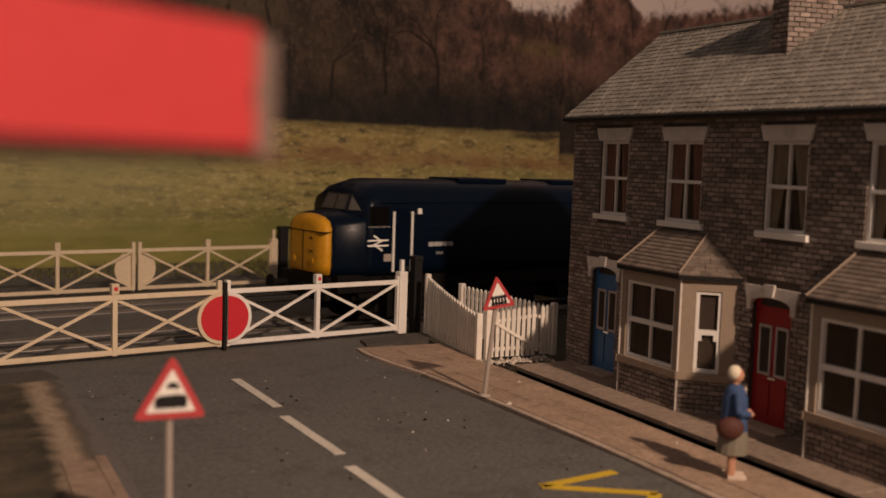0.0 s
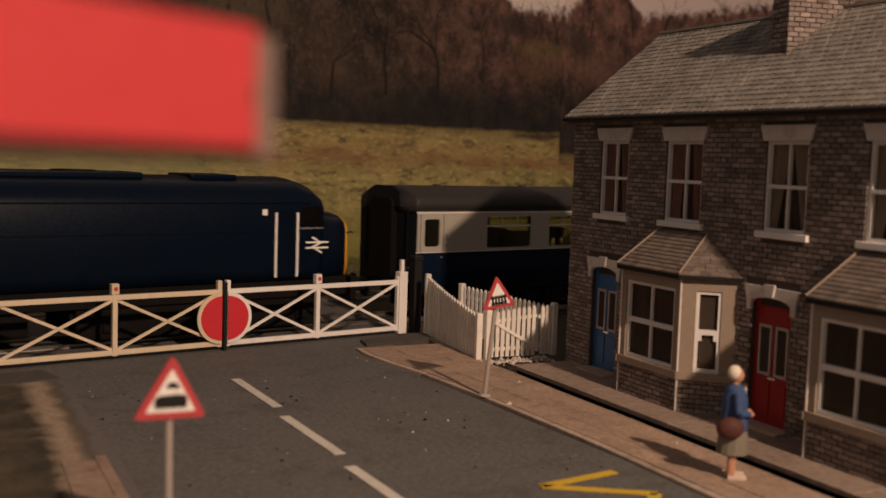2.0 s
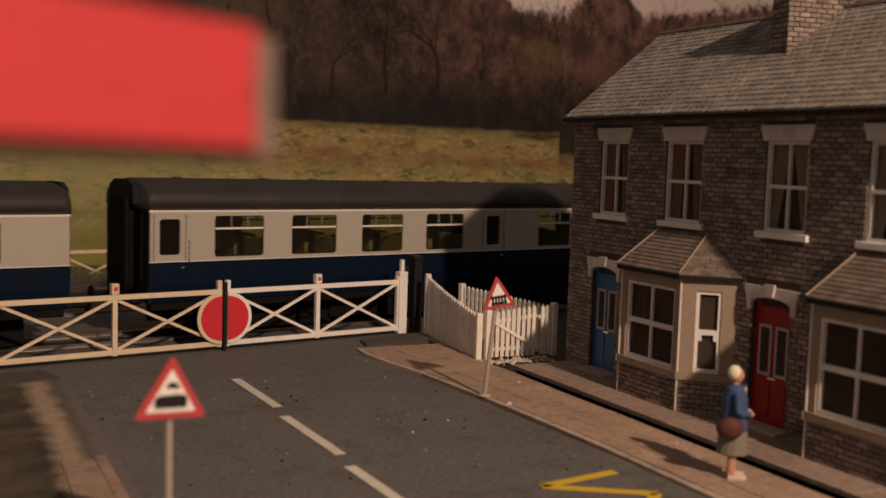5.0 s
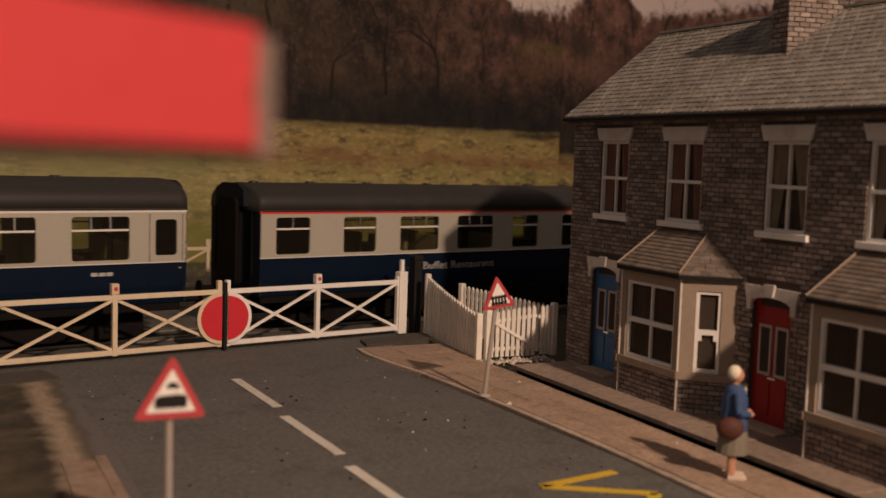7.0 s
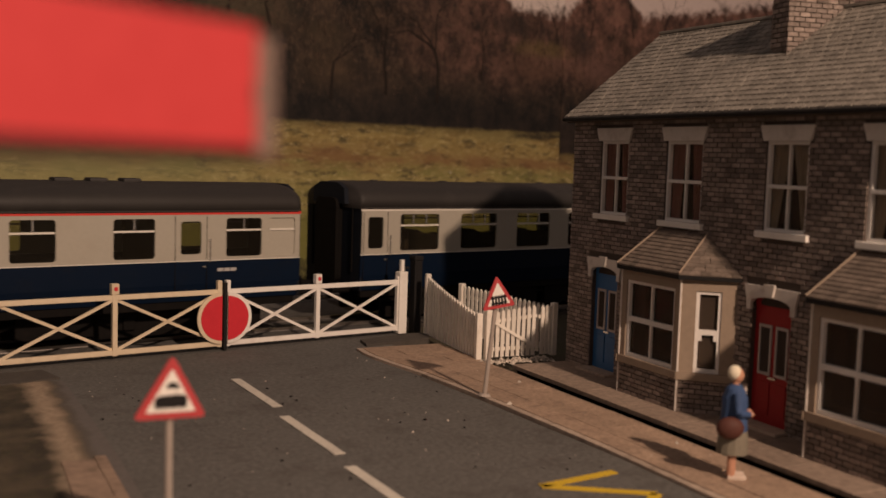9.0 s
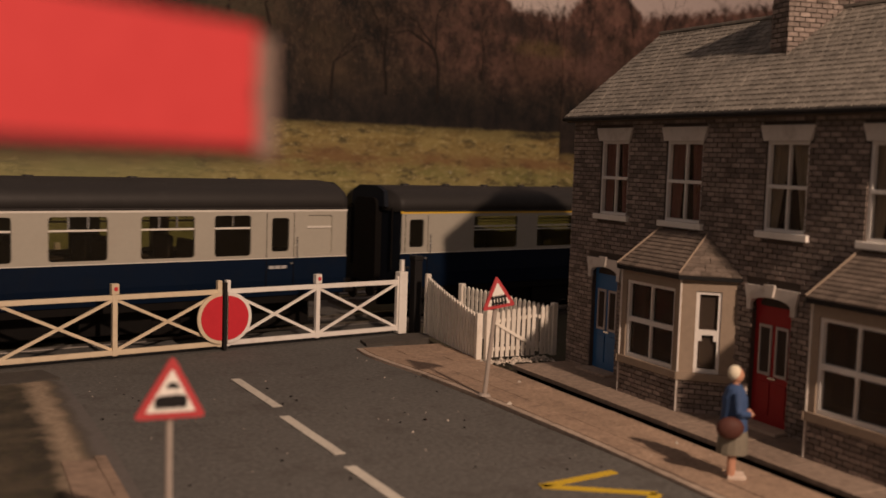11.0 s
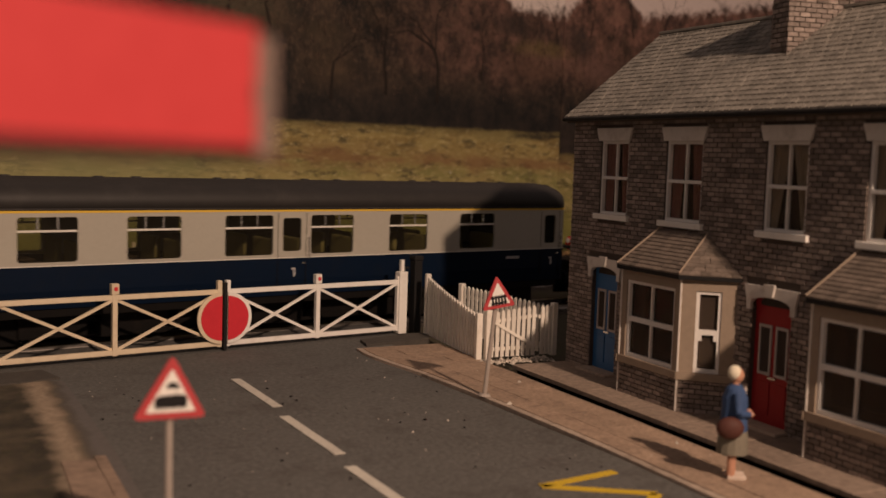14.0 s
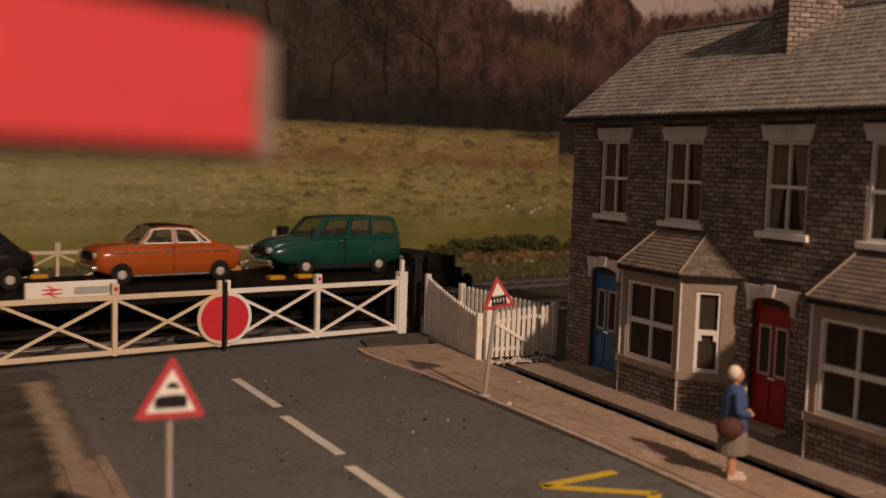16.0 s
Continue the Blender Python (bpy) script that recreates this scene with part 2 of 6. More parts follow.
def ball(bm, c, rx, ry, rz, n=12, mat=0, m=None):
    r = bmesh.ops.create_uvsphere(bm, u_segments=n, v_segments=max(6, n // 2 + 2), radius=1.0,
                                  matrix=(m or Matrix()) @ Matrix.Translation(c) @ Matrix.Diagonal((rx, ry, rz, 1)))
    for f in {f for v in r["verts"] for f in v.link_faces}:
        f.material_index = mat
        f.smooth = True
    return bm


def prism(bm, pts, axis, a, b, mat=0):
    """Extrudes a closed outline along an axis: 'x' takes (y, z), 'y' takes (x, z), 'z' takes (x, y)."""
    put = {"x": lambda p, q: (q, p[0], p[1]), "y": lambda p, q: (p[0], q, p[1]), "z": lambda p, q: (p[0], p[1], q)}[axis]
    lo, hi = [bm.verts.new(put(p, a)) for p in pts], [bm.verts.new(put(p, b)) for p in pts]
    n = len(pts)
    fs = [bm.faces.new(lo), bm.faces.new(hi[::-1])]
    fs += [bm.faces.new((lo[i], hi[i], hi[(i + 1) % n], lo[(i + 1) % n])) for i in range(n)]
    for f in fs:
        f.material_index = mat
    bmesh.ops.recalc_face_normals(bm, faces=fs)
    return bm


def loft(bm, rings, mat=0, caps=True):
    rows = [[bm.verts.new(p) for p in ring] for ring in rings]
    n = len(rows[0])
    fs = []
    for a, b in zip(rows, rows[1:]):
        fs += [bm.faces.new((a[i], b[i], b[(i + 1) % n], a[(i + 1) % n])) for i in range(n)]
    if caps:
        fs += [bm.faces.new(rows[0]), bm.faces.new(rows[-1][::-1])]
    for f in fs:
        f.material_index = mat
    bmesh.ops.recalc_face_normals(bm, faces=fs)
    return bm


def rounded(x0, x1, z0, z1, r, n=4):
    pts = []
    for cx, cz, a0 in ((x1 - r, z1 - r, 0), (x0 + r, z1 - r, 90), (x0 + r, z0 + r, 180), (x1 - r, z0 + r, 270)):
        for i in range(n + 1):
            a = radians(a0 + 90 * i / n)
            pts.append((cx + r * math.cos(a), cz + r * math.sin(a)))
    return pts


def frame_panel(bm, x0, x1, z0, z1, hole, r, y0, y1, mat=0):
    """A flat panel with one round-cornered opening, y0 outside, y1 inside."""
    n = 4
    inner = rounded(*hole, r, n)
    outer = []
    for (cx, cz), k in (((x1, z1), 0), ((x0, z1), 1), ((x0, z0), 2), ((x1, z0), 3)):
        for i in range(n + 1):
            px, pz = inner[k * (n + 1) + i]
            if i == n // 2:
                outer.append((cx, cz))
            elif (i < n // 2) == (k % 2 == 0):
                outer.append((cx, pz))
            else:
                outer.append((px, cz))
    rows = [[bm.verts.new((x, y, z)) for x, z in ring] for ring, y in ((outer, y1), (outer, y0), (inner, y0), (inner, y1))]
    m = len(outer)
    for a, b in zip(rows, rows[1:] + rows[:1]):
        for i in range(m):
            f = bm.faces.new((a[i], b[i], b[(i + 1) % m], a[(i + 1) % m]))
            f.material_index = mat


def ring_disc(bm, c, r0, r1, y0, y1, a0=0, a1=360, n=28, mat=0):
    """A round plate, or a sector of one, in the x-z plane."""
    full = a1 - a0 >= 360
    ang = [radians(a0 + (a1 - a0) * i / n) for i in range(n + (0 if full else 1))]
    prism(bm, [(c[0] + r1 * math.cos(t), c[1] + r1 * math.sin(t)) for t in ang], "y", y0, y1, mat)


# ---- ground, road, pavement ----
def verge_material():
    m, nt, b = nodes_of("roadside_dust")
    v = coords(nt)
    sep = nt.nodes.new("ShaderNodeSeparateXYZ")
    nt.links.new(v, sep.inputs[0])
    n1, n2 = noise_of(nt, v, 0.9, 5, 0.65), noise_of(nt, v, 7, 5, 0.7)
    earth = mix(nt, ramp(nt, n1, 0.4, 0.62), (0.030, 0.024, 0.015), (0.085, 0.066, 0.042))
    earth = mix(nt, math_node(nt, "MULTIPLY", ramp(nt, n2, 0.5, 0.65), 0.5), earth, (0.07, 0.065, 0.025))
    # the strip: swept along the road's edge, ragged on both sides
    off = math_node(nt, "ADD", math_node(nt, "SUBTRACT", sep.outputs[0], 1.86), math_node(nt, "MULTIPLY", math_node(nt, "SUBTRACT", n1, 0.5), 0.8))
    off = math_node(nt, "ADD", math_node(nt, "ABSOLUTE", off), math_node(nt, "MULTIPLY", math_node(nt, "SUBTRACT", n2, 0.5), 0.25))
    pale = mix(nt, ramp(nt, n2, 0.35, 0.65), (0.25, 0.185, 0.125), (0.37, 0.29, 0.205))
    col = mix(nt, ramp(nt, off, 0.36, 0.08), earth, pale)
    road = math_node(nt, "ADD", sep.outputs[0], math_node(nt, "MULTIPLY", math_node(nt, "SUBTRACT", n1, 0.5), 0.5))
    col = mix(nt, ramp(nt, road, 2.08, 2.35), col, mix(nt, n2, (0.09, 0.08, 0.074), (0.16, 0.145, 0.135)))
    nt.links.new(col, b.inputs["Base Color"])
    b.inputs["Roughness"].default_value = 0.95
    bp = add(nt, "ShaderNodeBump", Strength=0.5, Distance=0.03 * S)
    nt.links.new(n2, bp.inputs["Height"])
    nt.links.new(bp.outputs[0], b.inputs["Normal"])
    return m



TRACK_Y, TRACK_K = 25.017, 0.1796
TURN = math.degrees(math.atan(TRACK_K))


def build_ground():
    bm = boxed(-200, 215, -50, 90, -1.2, -0.08)
    bmesh.ops.subdivide_edges(bm, edges=[e for e in bm.edges], cuts=50, use_grid_fill=True)
    for v in bm.verts:
        if v.co.z > -0.1:
            v.co.z += 0.03 * noise.noise(v.co * 0.6)
    tagged(part("ground", bm, M["earth"]), "dark earthy scatter-covered baseboard of the layout", "ground", kind="structure")
    # road up to the crossing, across the tracks and beyond
    bm = bmesh.new()
    prism(bm, [(1.9, -12), (9.75, -12), (9.72, 13.0), (9.5, 17.2), (9.3, 20.0), (9.12, 22.3), (9.6, 22.9), (11.3, 23.4), (11.3, 24.3), (1.2, 22.4), (1.9, 21.0)], "z", -0.3, 0.0)
    tagged(part("road", bm, M["asphalt"]), "dark grey asphalt model road with faint stains", "road", kind="structure")
    bm = bmesh.new()
    prism(bm, [(1.2, 22.42), (11.3, 24.32), (11.3, 27.2), (1.2, 25.4)], "z", -0.3, -0.02)
    prism(bm, [(1.2, 25.5), (11.3, 27.3), (11.3, 45), (1.2, 45)], "z", -0.3, -0.03)
    tagged(part("crossing_road", bm, M["asphalt"]), "grey road surface boarded across the railway", "road", kind="structure")
    # worn roadside strip and its kerbed slab
    bm = bmesh.new()
    prism(bm, [(-9, 4), (2.5, 4), (2.55, 16.0), (2.4, 21.2), (1.0, 21.9), (-9, 20.2)], "z", -0.2, 0.014)
    tagged(part("verge", bm, verge_material()), "dusty brown roadside verge with a pale worn strip", "verge", kind="structure")
    slab = bmesh.new()
    prism(slab, [(1.5, 5.0), (2.2, 5.0), (2.2, 15.6), (1.74, 15.66)], "z", -0.2, 0.035)
    slab = tagged(part("pavement_left", slab, M["old_flag"]), "worn pale narrow pavement slab edging the road", "pavement", kind="structure")
    y = 15.72
    while y > 6:
        bm = bmesh.new()
        prism(bm, [(2.2, y), (2.36, y), (2.36, y - 1.195), (2.2, y - 1.195)], "z", -0.2, 0.05)
        part("kerb_stone", bm, M["old_flag"], slab)
        y -= 1.2


def build_plinth():
    bm = bmesh.new()
    prism(bm, [(9.5, 22.95), (11.35, 23.3), (11.7, 24.1), (11.2, 24.1), (9.6, 23.6)], "z", -.1, .07)
    tagged(part("crossing_kerb", bm, M["plinth"]), "low dark stone kerb slab beside the crossing", "kerb", kind="structure")


def build_gate_stop():
    # low slab, darker than the verge, to darken the ground by the gate
    bm = bmesh.new()
    prism(bm, [(-3, 20.75), (1.3, 21.15), (2.35, 21.45), (2.1, 22.3), (-3, 21.6)], "z", -.1, .045)
    tagged(part("crossing_kerb", bm, M["plinth"]), "low dark slab at the end of the crossing gate", "kerb", kind="structure")


def build_markings():
    for i, y in enumerate((20.4, 17.2, 14.05, 10.95, 7.8)):
        bm = bmesh.new()
        prism(bm, [(5.50, y), (5.69, y), (5.78, y - 2.5), (5.60, y - 2.5)], "z", 0.004, 0.016)
        tagged(part("lane_dash", bm, M["road_white"]), "white painted dash on the middle of the road", "road marking", "road dashes", "structure")
    bm = bmesh.new()
    bar(bm, (7.80, 12.22, 0.01), (9.2, 12.42, 0.01), 0.012, 0.16)
    bar(bm, (7.80, 12.22, 0.01), (9.15, 11.35, 0.01), 0.012, 0.16)
    bar(bm, (9.15, 11.35, 0.01), (8.0, 10.4, 0.01), 0.012, 0.16)
    tagged(part("yellow_zigzag", bm, M["road_yellow"]), "yellow painted zigzag line on the road", "road marking", kind="structure")


def kerb_x(y):
    """The road edge of the right-hand pavement."""
    line = ((24, 9.25), (22.5, 9.1), (21.8, 9.03), (20.6, 9.19), (19.5, 9.37), (17.1, 9.57), (13.7, 9.72), (-20, 9.72))
    for (y0, x0), (y1, x1) in zip(line, line[1:]):
        if y1 <= y <= y0:
            return x0 + (x1 - x0) * (y - y0) / (y1 - y0)
    return 9.7


def build_pavement():
    base = bmesh.new()
    prism(base, [(9.3, -12), (13.6, -12), (13.6, 19.6), (12.9, 20.9), (11.5, 21.2), (11.4, 23.6), (9.5, 22.9), (9.22, 22.0), (9.5, 19.5), (9.66, 17), (9.8, 13.5), (9.8, -12)][1:], "z", -0.5, -0.34)
    # the base is coloured near-black so the gap's floor looks shaded
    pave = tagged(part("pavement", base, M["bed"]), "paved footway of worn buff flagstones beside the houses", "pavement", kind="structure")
    rnd = random.Random(4)
    y = 22.6
    while y > 4:
        h = 0.51 if y > 20.9 else 1.02
        x0, x1 = kerb_x(y), kerb_x(y - h)
        bm = bmesh.new()
        prism(bm, [(x0, y), (x0 + 0.14, y), (x1 + 0.14, y - h + 0.01), (x1, y - h + 0.01)], "z", -0.34, 0.055 + rnd.uniform(-.004, .004))
        part("kerb_stone", bm, M["kerb"], pave)
        edge = 11.28
        k0, k1 = x0 + 0.15, x1 + 0.15
        n = 3
        for i in range(n):
            f0, f1 = i / n, (i + 1) / n
            bm = bmesh.new()
            z = 0.062 + rnd.uniform(-.006, .006)
            prism(bm, [(k0 + (edge - k0) * f0 + 0.002, y - 0.002), (k0 + (edge - k0) * f1 - 0.004, y - 0.003), (k1 + (edge - k1) * f1 - 0.004, y - h + 0.003), (k1 + (edge - k1) * f0 + 0.004, y - h + 0.003)], "z", -0.34, z)
            part("flagstone", bm, M["flag"], pave)
        y -= h
    # forecourt slabs in front of the houses, set on a riser painted near-black as the gap's shade
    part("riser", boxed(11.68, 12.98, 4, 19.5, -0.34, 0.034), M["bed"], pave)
    y = 19.5
    while y > 4:
        h = 1.35
        part("forecourt_slab", boxed(11.54, 12.98, y - h + 0.012, y, 0.035, 0.12 + rnd.uniform(-.004, .004), 0.008), M["forecourt"], pave)
        y -= h


# ---- railway ----
def track_pose(s, side=0.0, z=0.0):
    """A pose s metres along the track, side metres further from the camera."""
    c, n = math.cos(radians(TURN)), math.sin(radians(TURN))
    return P(s * c - side * n, TRACK_Y + s * n + side * c, z, TURN)


def build_tracks():
    for k, side in enumerate((0.0, 4.6)):
        bm = bmesh.new()
        prism(bm, [(-2.0, -0.2), (-1.4, -0.06), (1.4, -0.06), (2.0, -0.2)], "x", -185, 205)
        t = tagged(part("railway_track", bm, M["ballast"], m=track_pose(0, side)), "grey stone ballast track bed with steel rails", "railway track", "tracks", "structure")
        for sgn in (-1, 1):
            bm = bmesh.new()
            y = 0.63 * sgn
            prism(bm, [(y - .07, -.06), (y + .07, -.06), (y + .035, .0), (y + .035, .06), (y - .035, .06), (y - .035, .0)], "x", -185, 205)
            part("rail", bm, M["steel"], t)
        vs, fs = [], []
        for i in range(-235, 262):
            x = i * 0.78
            b = len(vs)
            vs += [(x + dx, dy, dz) for dz in (-.1, -.035) for dx, dy in ((-.12, -1.25), (.12, -1.25), (.12, 1.25), (-.12, 1.25))]
            fs += [tuple(b + j for j in q) for q in ((4, 5, 6, 7), (0, 1, 5, 4), (1, 2, 6, 5), (2, 3, 7, 6), (3, 0, 4, 7))]
        sl = pydata("sleepers", vs, fs, M["wood"], t)
        sl["kind"] = "stuff"


# ---- backdrop: a printed landscape on two upright boards ----
BOARD_Y = 41.0


def backdrop_material(name, edge_z, tone, wood_tone=1.0):
    """A printed picture: rough field below edge_z, bare autumn wood above, pale sky over the hill."""
    m, nt, b = nodes_of(name)
    v = coords(nt)
    sep = nt.nodes.new("ShaderNodeSeparateXYZ")
    nt.links.new(v, sep.inputs[0])
    x, z = sep.outputs[0], sep.outputs[2]
    K = lambda op, a, c=None, d=None: math_node(nt, op, a, c, d)

    def tex(sx, sz, scale, detail, rough):
        return noise_of(nt, coords(nt, (sx, 1, sz)), scale, detail, rough)

    def blob(cx, cz, rx, rz, wob, soft=0.6):
        """1 inside a ragged oval, 0 outside."""
        dx, dz = K("DIVIDE", K("SUBTRACT", x, cx), rx), K("DIVIDE", K("SUBTRACT", z, cz), rz)
        d = K("SQRT", K("ADD", K("MULTIPLY", dx, dx), K("MULTIPLY", dz, dz)))
        d = K("ADD", d, K("MULTIPLY", K("SUBTRACT", wob, 0.5), 1.6))
        return ramp(nt, d, 1.0 + soft / 2, 1.0 - soft / 2)

    n1, n2, n3 = tex(.35, 1.4, .55, 5, .62), tex(.42, 1.5, 1.9, 7, .72), tex(.5, 1.7, 5, 5, .78)
    n4, n5 = tex(.8, 1.2, 11, 4, .8), tex(.3, 1.1, 1.1, 6, .7)
    # field: smooth olive below, mottled straw above, a rusty band, pale grass at the top
    low = mix(nt, ramp(nt, n1, .36, .64), (.18, .18, .040), (.31, .28, .075))
    mid = mix(nt, ramp(nt, n1, .38, .62), (.23, .22, .066), (.42, .345, .125))
    high = mix(nt, ramp(nt, n5, .40, .60), (.27, .19, .062), (.42, .335, .12))
    lift = K("ADD", z, K("MULTIPLY", K("SUBTRACT", n1, .5), 2.2))
    mottled = K("MULTIPLY", ramp(nt, lift, 1.2, 2.1), 1.0)
    field = mix(nt, ramp(nt, lift, 1.3, 2.4), low, mid)
    field = mix(nt, ramp(nt, lift, 3.9, 5.0), field, high)
    field = mix(nt, K("MULTIPLY", K("MULTIPLY", ramp(nt, n2, .51, .60), mottled), .9), field, (.085, .07, .03))
    field = mix(nt, K("MULTIPLY", K("MULTIPLY", ramp(nt, n3, .53, .62), mottled), .85), field, (.64, .54, .26))
    field = mix(nt, K("MULTIPLY", K("MULTIPLY", ramp(nt, n4, .54, .66), mottled), .65), field, (.11, .075, .05))
    band = K("MULTIPLY", ramp(nt, lift, 3.7, 4.3), ramp(nt, lift, 5.3, 4.7))
    field = mix(nt, K("MULTIPLY", K("MULTIPLY", band, ramp(nt, n5, .42, .58)), .75), field, (.235, .115, .05))
    green = K("MULTIPLY", ramp(nt, tex(.3, 1, .35, 3, .6), .48, .6), ramp(nt, x, 24, 10))
    field = mix(nt, K("MULTIPLY", green, .5), field, (.155, .17, .045))
    field = mix(nt, K("MULTIPLY", blob(5.0, 3.4, 6.5, 1.7, n5, 1.2), .4), field, (.42, .40, .20))
    # wood: dark hollows, brown thickets, rusty crowns on the hill
    w1, w2, w3 = tex(.8, .9, .28, 4, .6), tex(1, .85, .9, 8, .72), tex(1, .9, 4.2, 6, .8)
    w4 = tex(2.2, .6, 2.2, 6, .75)
    wood = mix(nt, ramp(nt, w2, .42, .62), (.007, .0055, .0045), (.105, .068, .043))
    rust = mix(nt, ramp(nt, w2, .40, .62), (.04, .021, .017), (.30, .155, .118))
    wood = mix(nt, K("MULTIPLY", ramp(nt, K("ADD", z, K("MULTIPLY", w1, 5.0)), 10.6, 13.2), ramp(nt, x, 18.5, 25)), wood, rust)
    wood = mix(nt, blob(26.2, 9.7, 4.6, 1.5, w2, 1.1), wood, rust)
    wood = mix(nt, K("MULTIPLY", ramp(nt, w4, .52, .66), .5), wood, (.105, .07, .046))
    wood = mix(nt, K("MULTIPLY", ramp(nt, w3, .53, .62), .65), wood, (.19, .125, .085))
    wood = mix(nt, K("MULTIPLY", ramp(nt, w3, .47, .36), .8), wood, (.014, .010, .008))
    for cx, cz, rx, rz, amount, rgb in ((16.3, 8.2, 1.3, .9, .55, (.15, .095, .05)), (19.4, 7.6, 1.6, .7, .5, (.125, .08, .05)), (24.5, 7.9, .8, .6, .35, (.12, .085, .055)),
                                        (12.0, 10.6, 2.0, .9, .5, (.16, .125, .07)), (16.0, 9.9, 1.2, .5, .4, (.12, .08, .04)), (28.9, 10.25, 1.7, .38, .75, (.215, .15, .06)), (28.3, 9.3, 1.4, .7, .5, (.19, .10, .065)),
                                        (33.2, 9.6, 1.5, 1.0, .6, (.20, .11, .09)), (26.7, 11.3, 1.5, .5, .6, (.03, .022, .02)), (31.4, 10.9, 1.1, .6, .7, (.025, .022, .024)), (22.4, 6.9, 5.0, .65, .7, (.012, .009, .008))):
        wood = mix(nt, K("MULTIPLY", blob(cx, cz, rx, rz, w2, 1.0), amount), wood, rgb)
    foot = ramp(nt, K("ADD", z, K("ADD", K("MULTIPLY", w2, 3.4), K("MULTIPLY", w3, 1.6))), 11.6, 9.2)
    wood = mix(nt, K("MULTIPLY", foot, .86), wood, mix(nt, ramp(nt, w2, .4, .66), (.004, .003, .0025), (.034, .024, .019)))
    wood = mix(nt, 1.0, wood, [wood_tone] * 3, "MULTIPLY")
    top = K("SUBTRACT", edge_z, K("MULTIPLY", K("MAXIMUM", K("SUBTRACT", 13.5, x), 0.0), .09))
    edge = K("ADD", K("SUBTRACT", z, top), K("MULTIPLY", K("SUBTRACT", tex(.4, 1, 1.6, 6, .7), .5), .42))
    field = mix(nt, K("MULTIPLY", ramp(nt, edge, -.5, -.05), .55), field, (.07, .062, .024))
    col = mix(nt, ramp(nt, edge, -.06, .1), field, wood)
    col = mix(nt, K("MULTIPLY", blob(26.4, 5.72, 1.9, .3, n2, .4), .55), col, (.27, .225, .085))
    col = mix(nt, K("MULTIPLY", K("MULTIPLY", blob(29.0, 5.85, 1.8, .2, n3, .8), ramp(nt, n2, .40, .52)), .75), col, (.014, .010, .009))
    # sky over the hill, twigs ragged against it
    hill = K("MULTIPLY_ADD", K("MAXIMUM", K("SUBTRACT", x, 33.0), 0.0), .16, 12.0)
    hill = K("ADD", hill, K("MULTIPLY", blob(33.3, 12.0, 2.0, 3.0, w1, .8), 1.9))
    hill = K("ADD", hill, K("MULTIPLY", ramp(nt, x, 26.8, 24.6), 3.0))
    skyd = K("ADD", K("SUBTRACT", z, hill), K("MULTIPLY", K("SUBTRACT", w2, .5), 2.4))
    skyd = K("ADD", skyd, K("MULTIPLY", K("SUBTRACT", w3, .5), 1.5))
    col = mix(nt, ramp(nt, skyd, -.05, .45), col, (.80, .70, .66))
    col = mix(nt, 1.0, col, tone, "MULTIPLY")
    nt.links.new(col, b.inputs["Base Color"])
    b.inputs["Roughness"].default_value = 0.75
    return m


def limb(vs, fs, x, z, ang, w, length, depth, rnd):
    """A printed bare bough: flat tapering strips that fork."""
    for _ in range(3):
        x1, z1 = x + math.cos(ang) * length / 3, z + math.sin(ang) * length / 3
        w1 = w * 0.85
        nx, nz = -math.sin(ang), math.cos(ang)
        b = len(vs)
        y = -0.02 - 0.0005 * (len(fs) % 40)
        vs += [(x + nx * w, y, z + nz * w), (x - nx * w, y, z - nz * w), (x1 - nx * w1, y, z1 - nz * w1), (x1 + nx * w1, y, z1 + nz * w1)]
        fs.append((b, b + 1, b + 2, b + 3))
        x, z, w = x1, z1, w1
        ang += rnd.uniform(-0.28, 0.28)
    if depth:
        for k in range(rnd.choice((2, 2, 3))):
            limb(vs, fs, x, z, ang + rnd.choice((-1, 1)) * rnd.uniform(0.2, 0.95), w * rnd.uniform(.55, .8), length * rnd.uniform(0.62, 0.85), depth - 1, rnd)


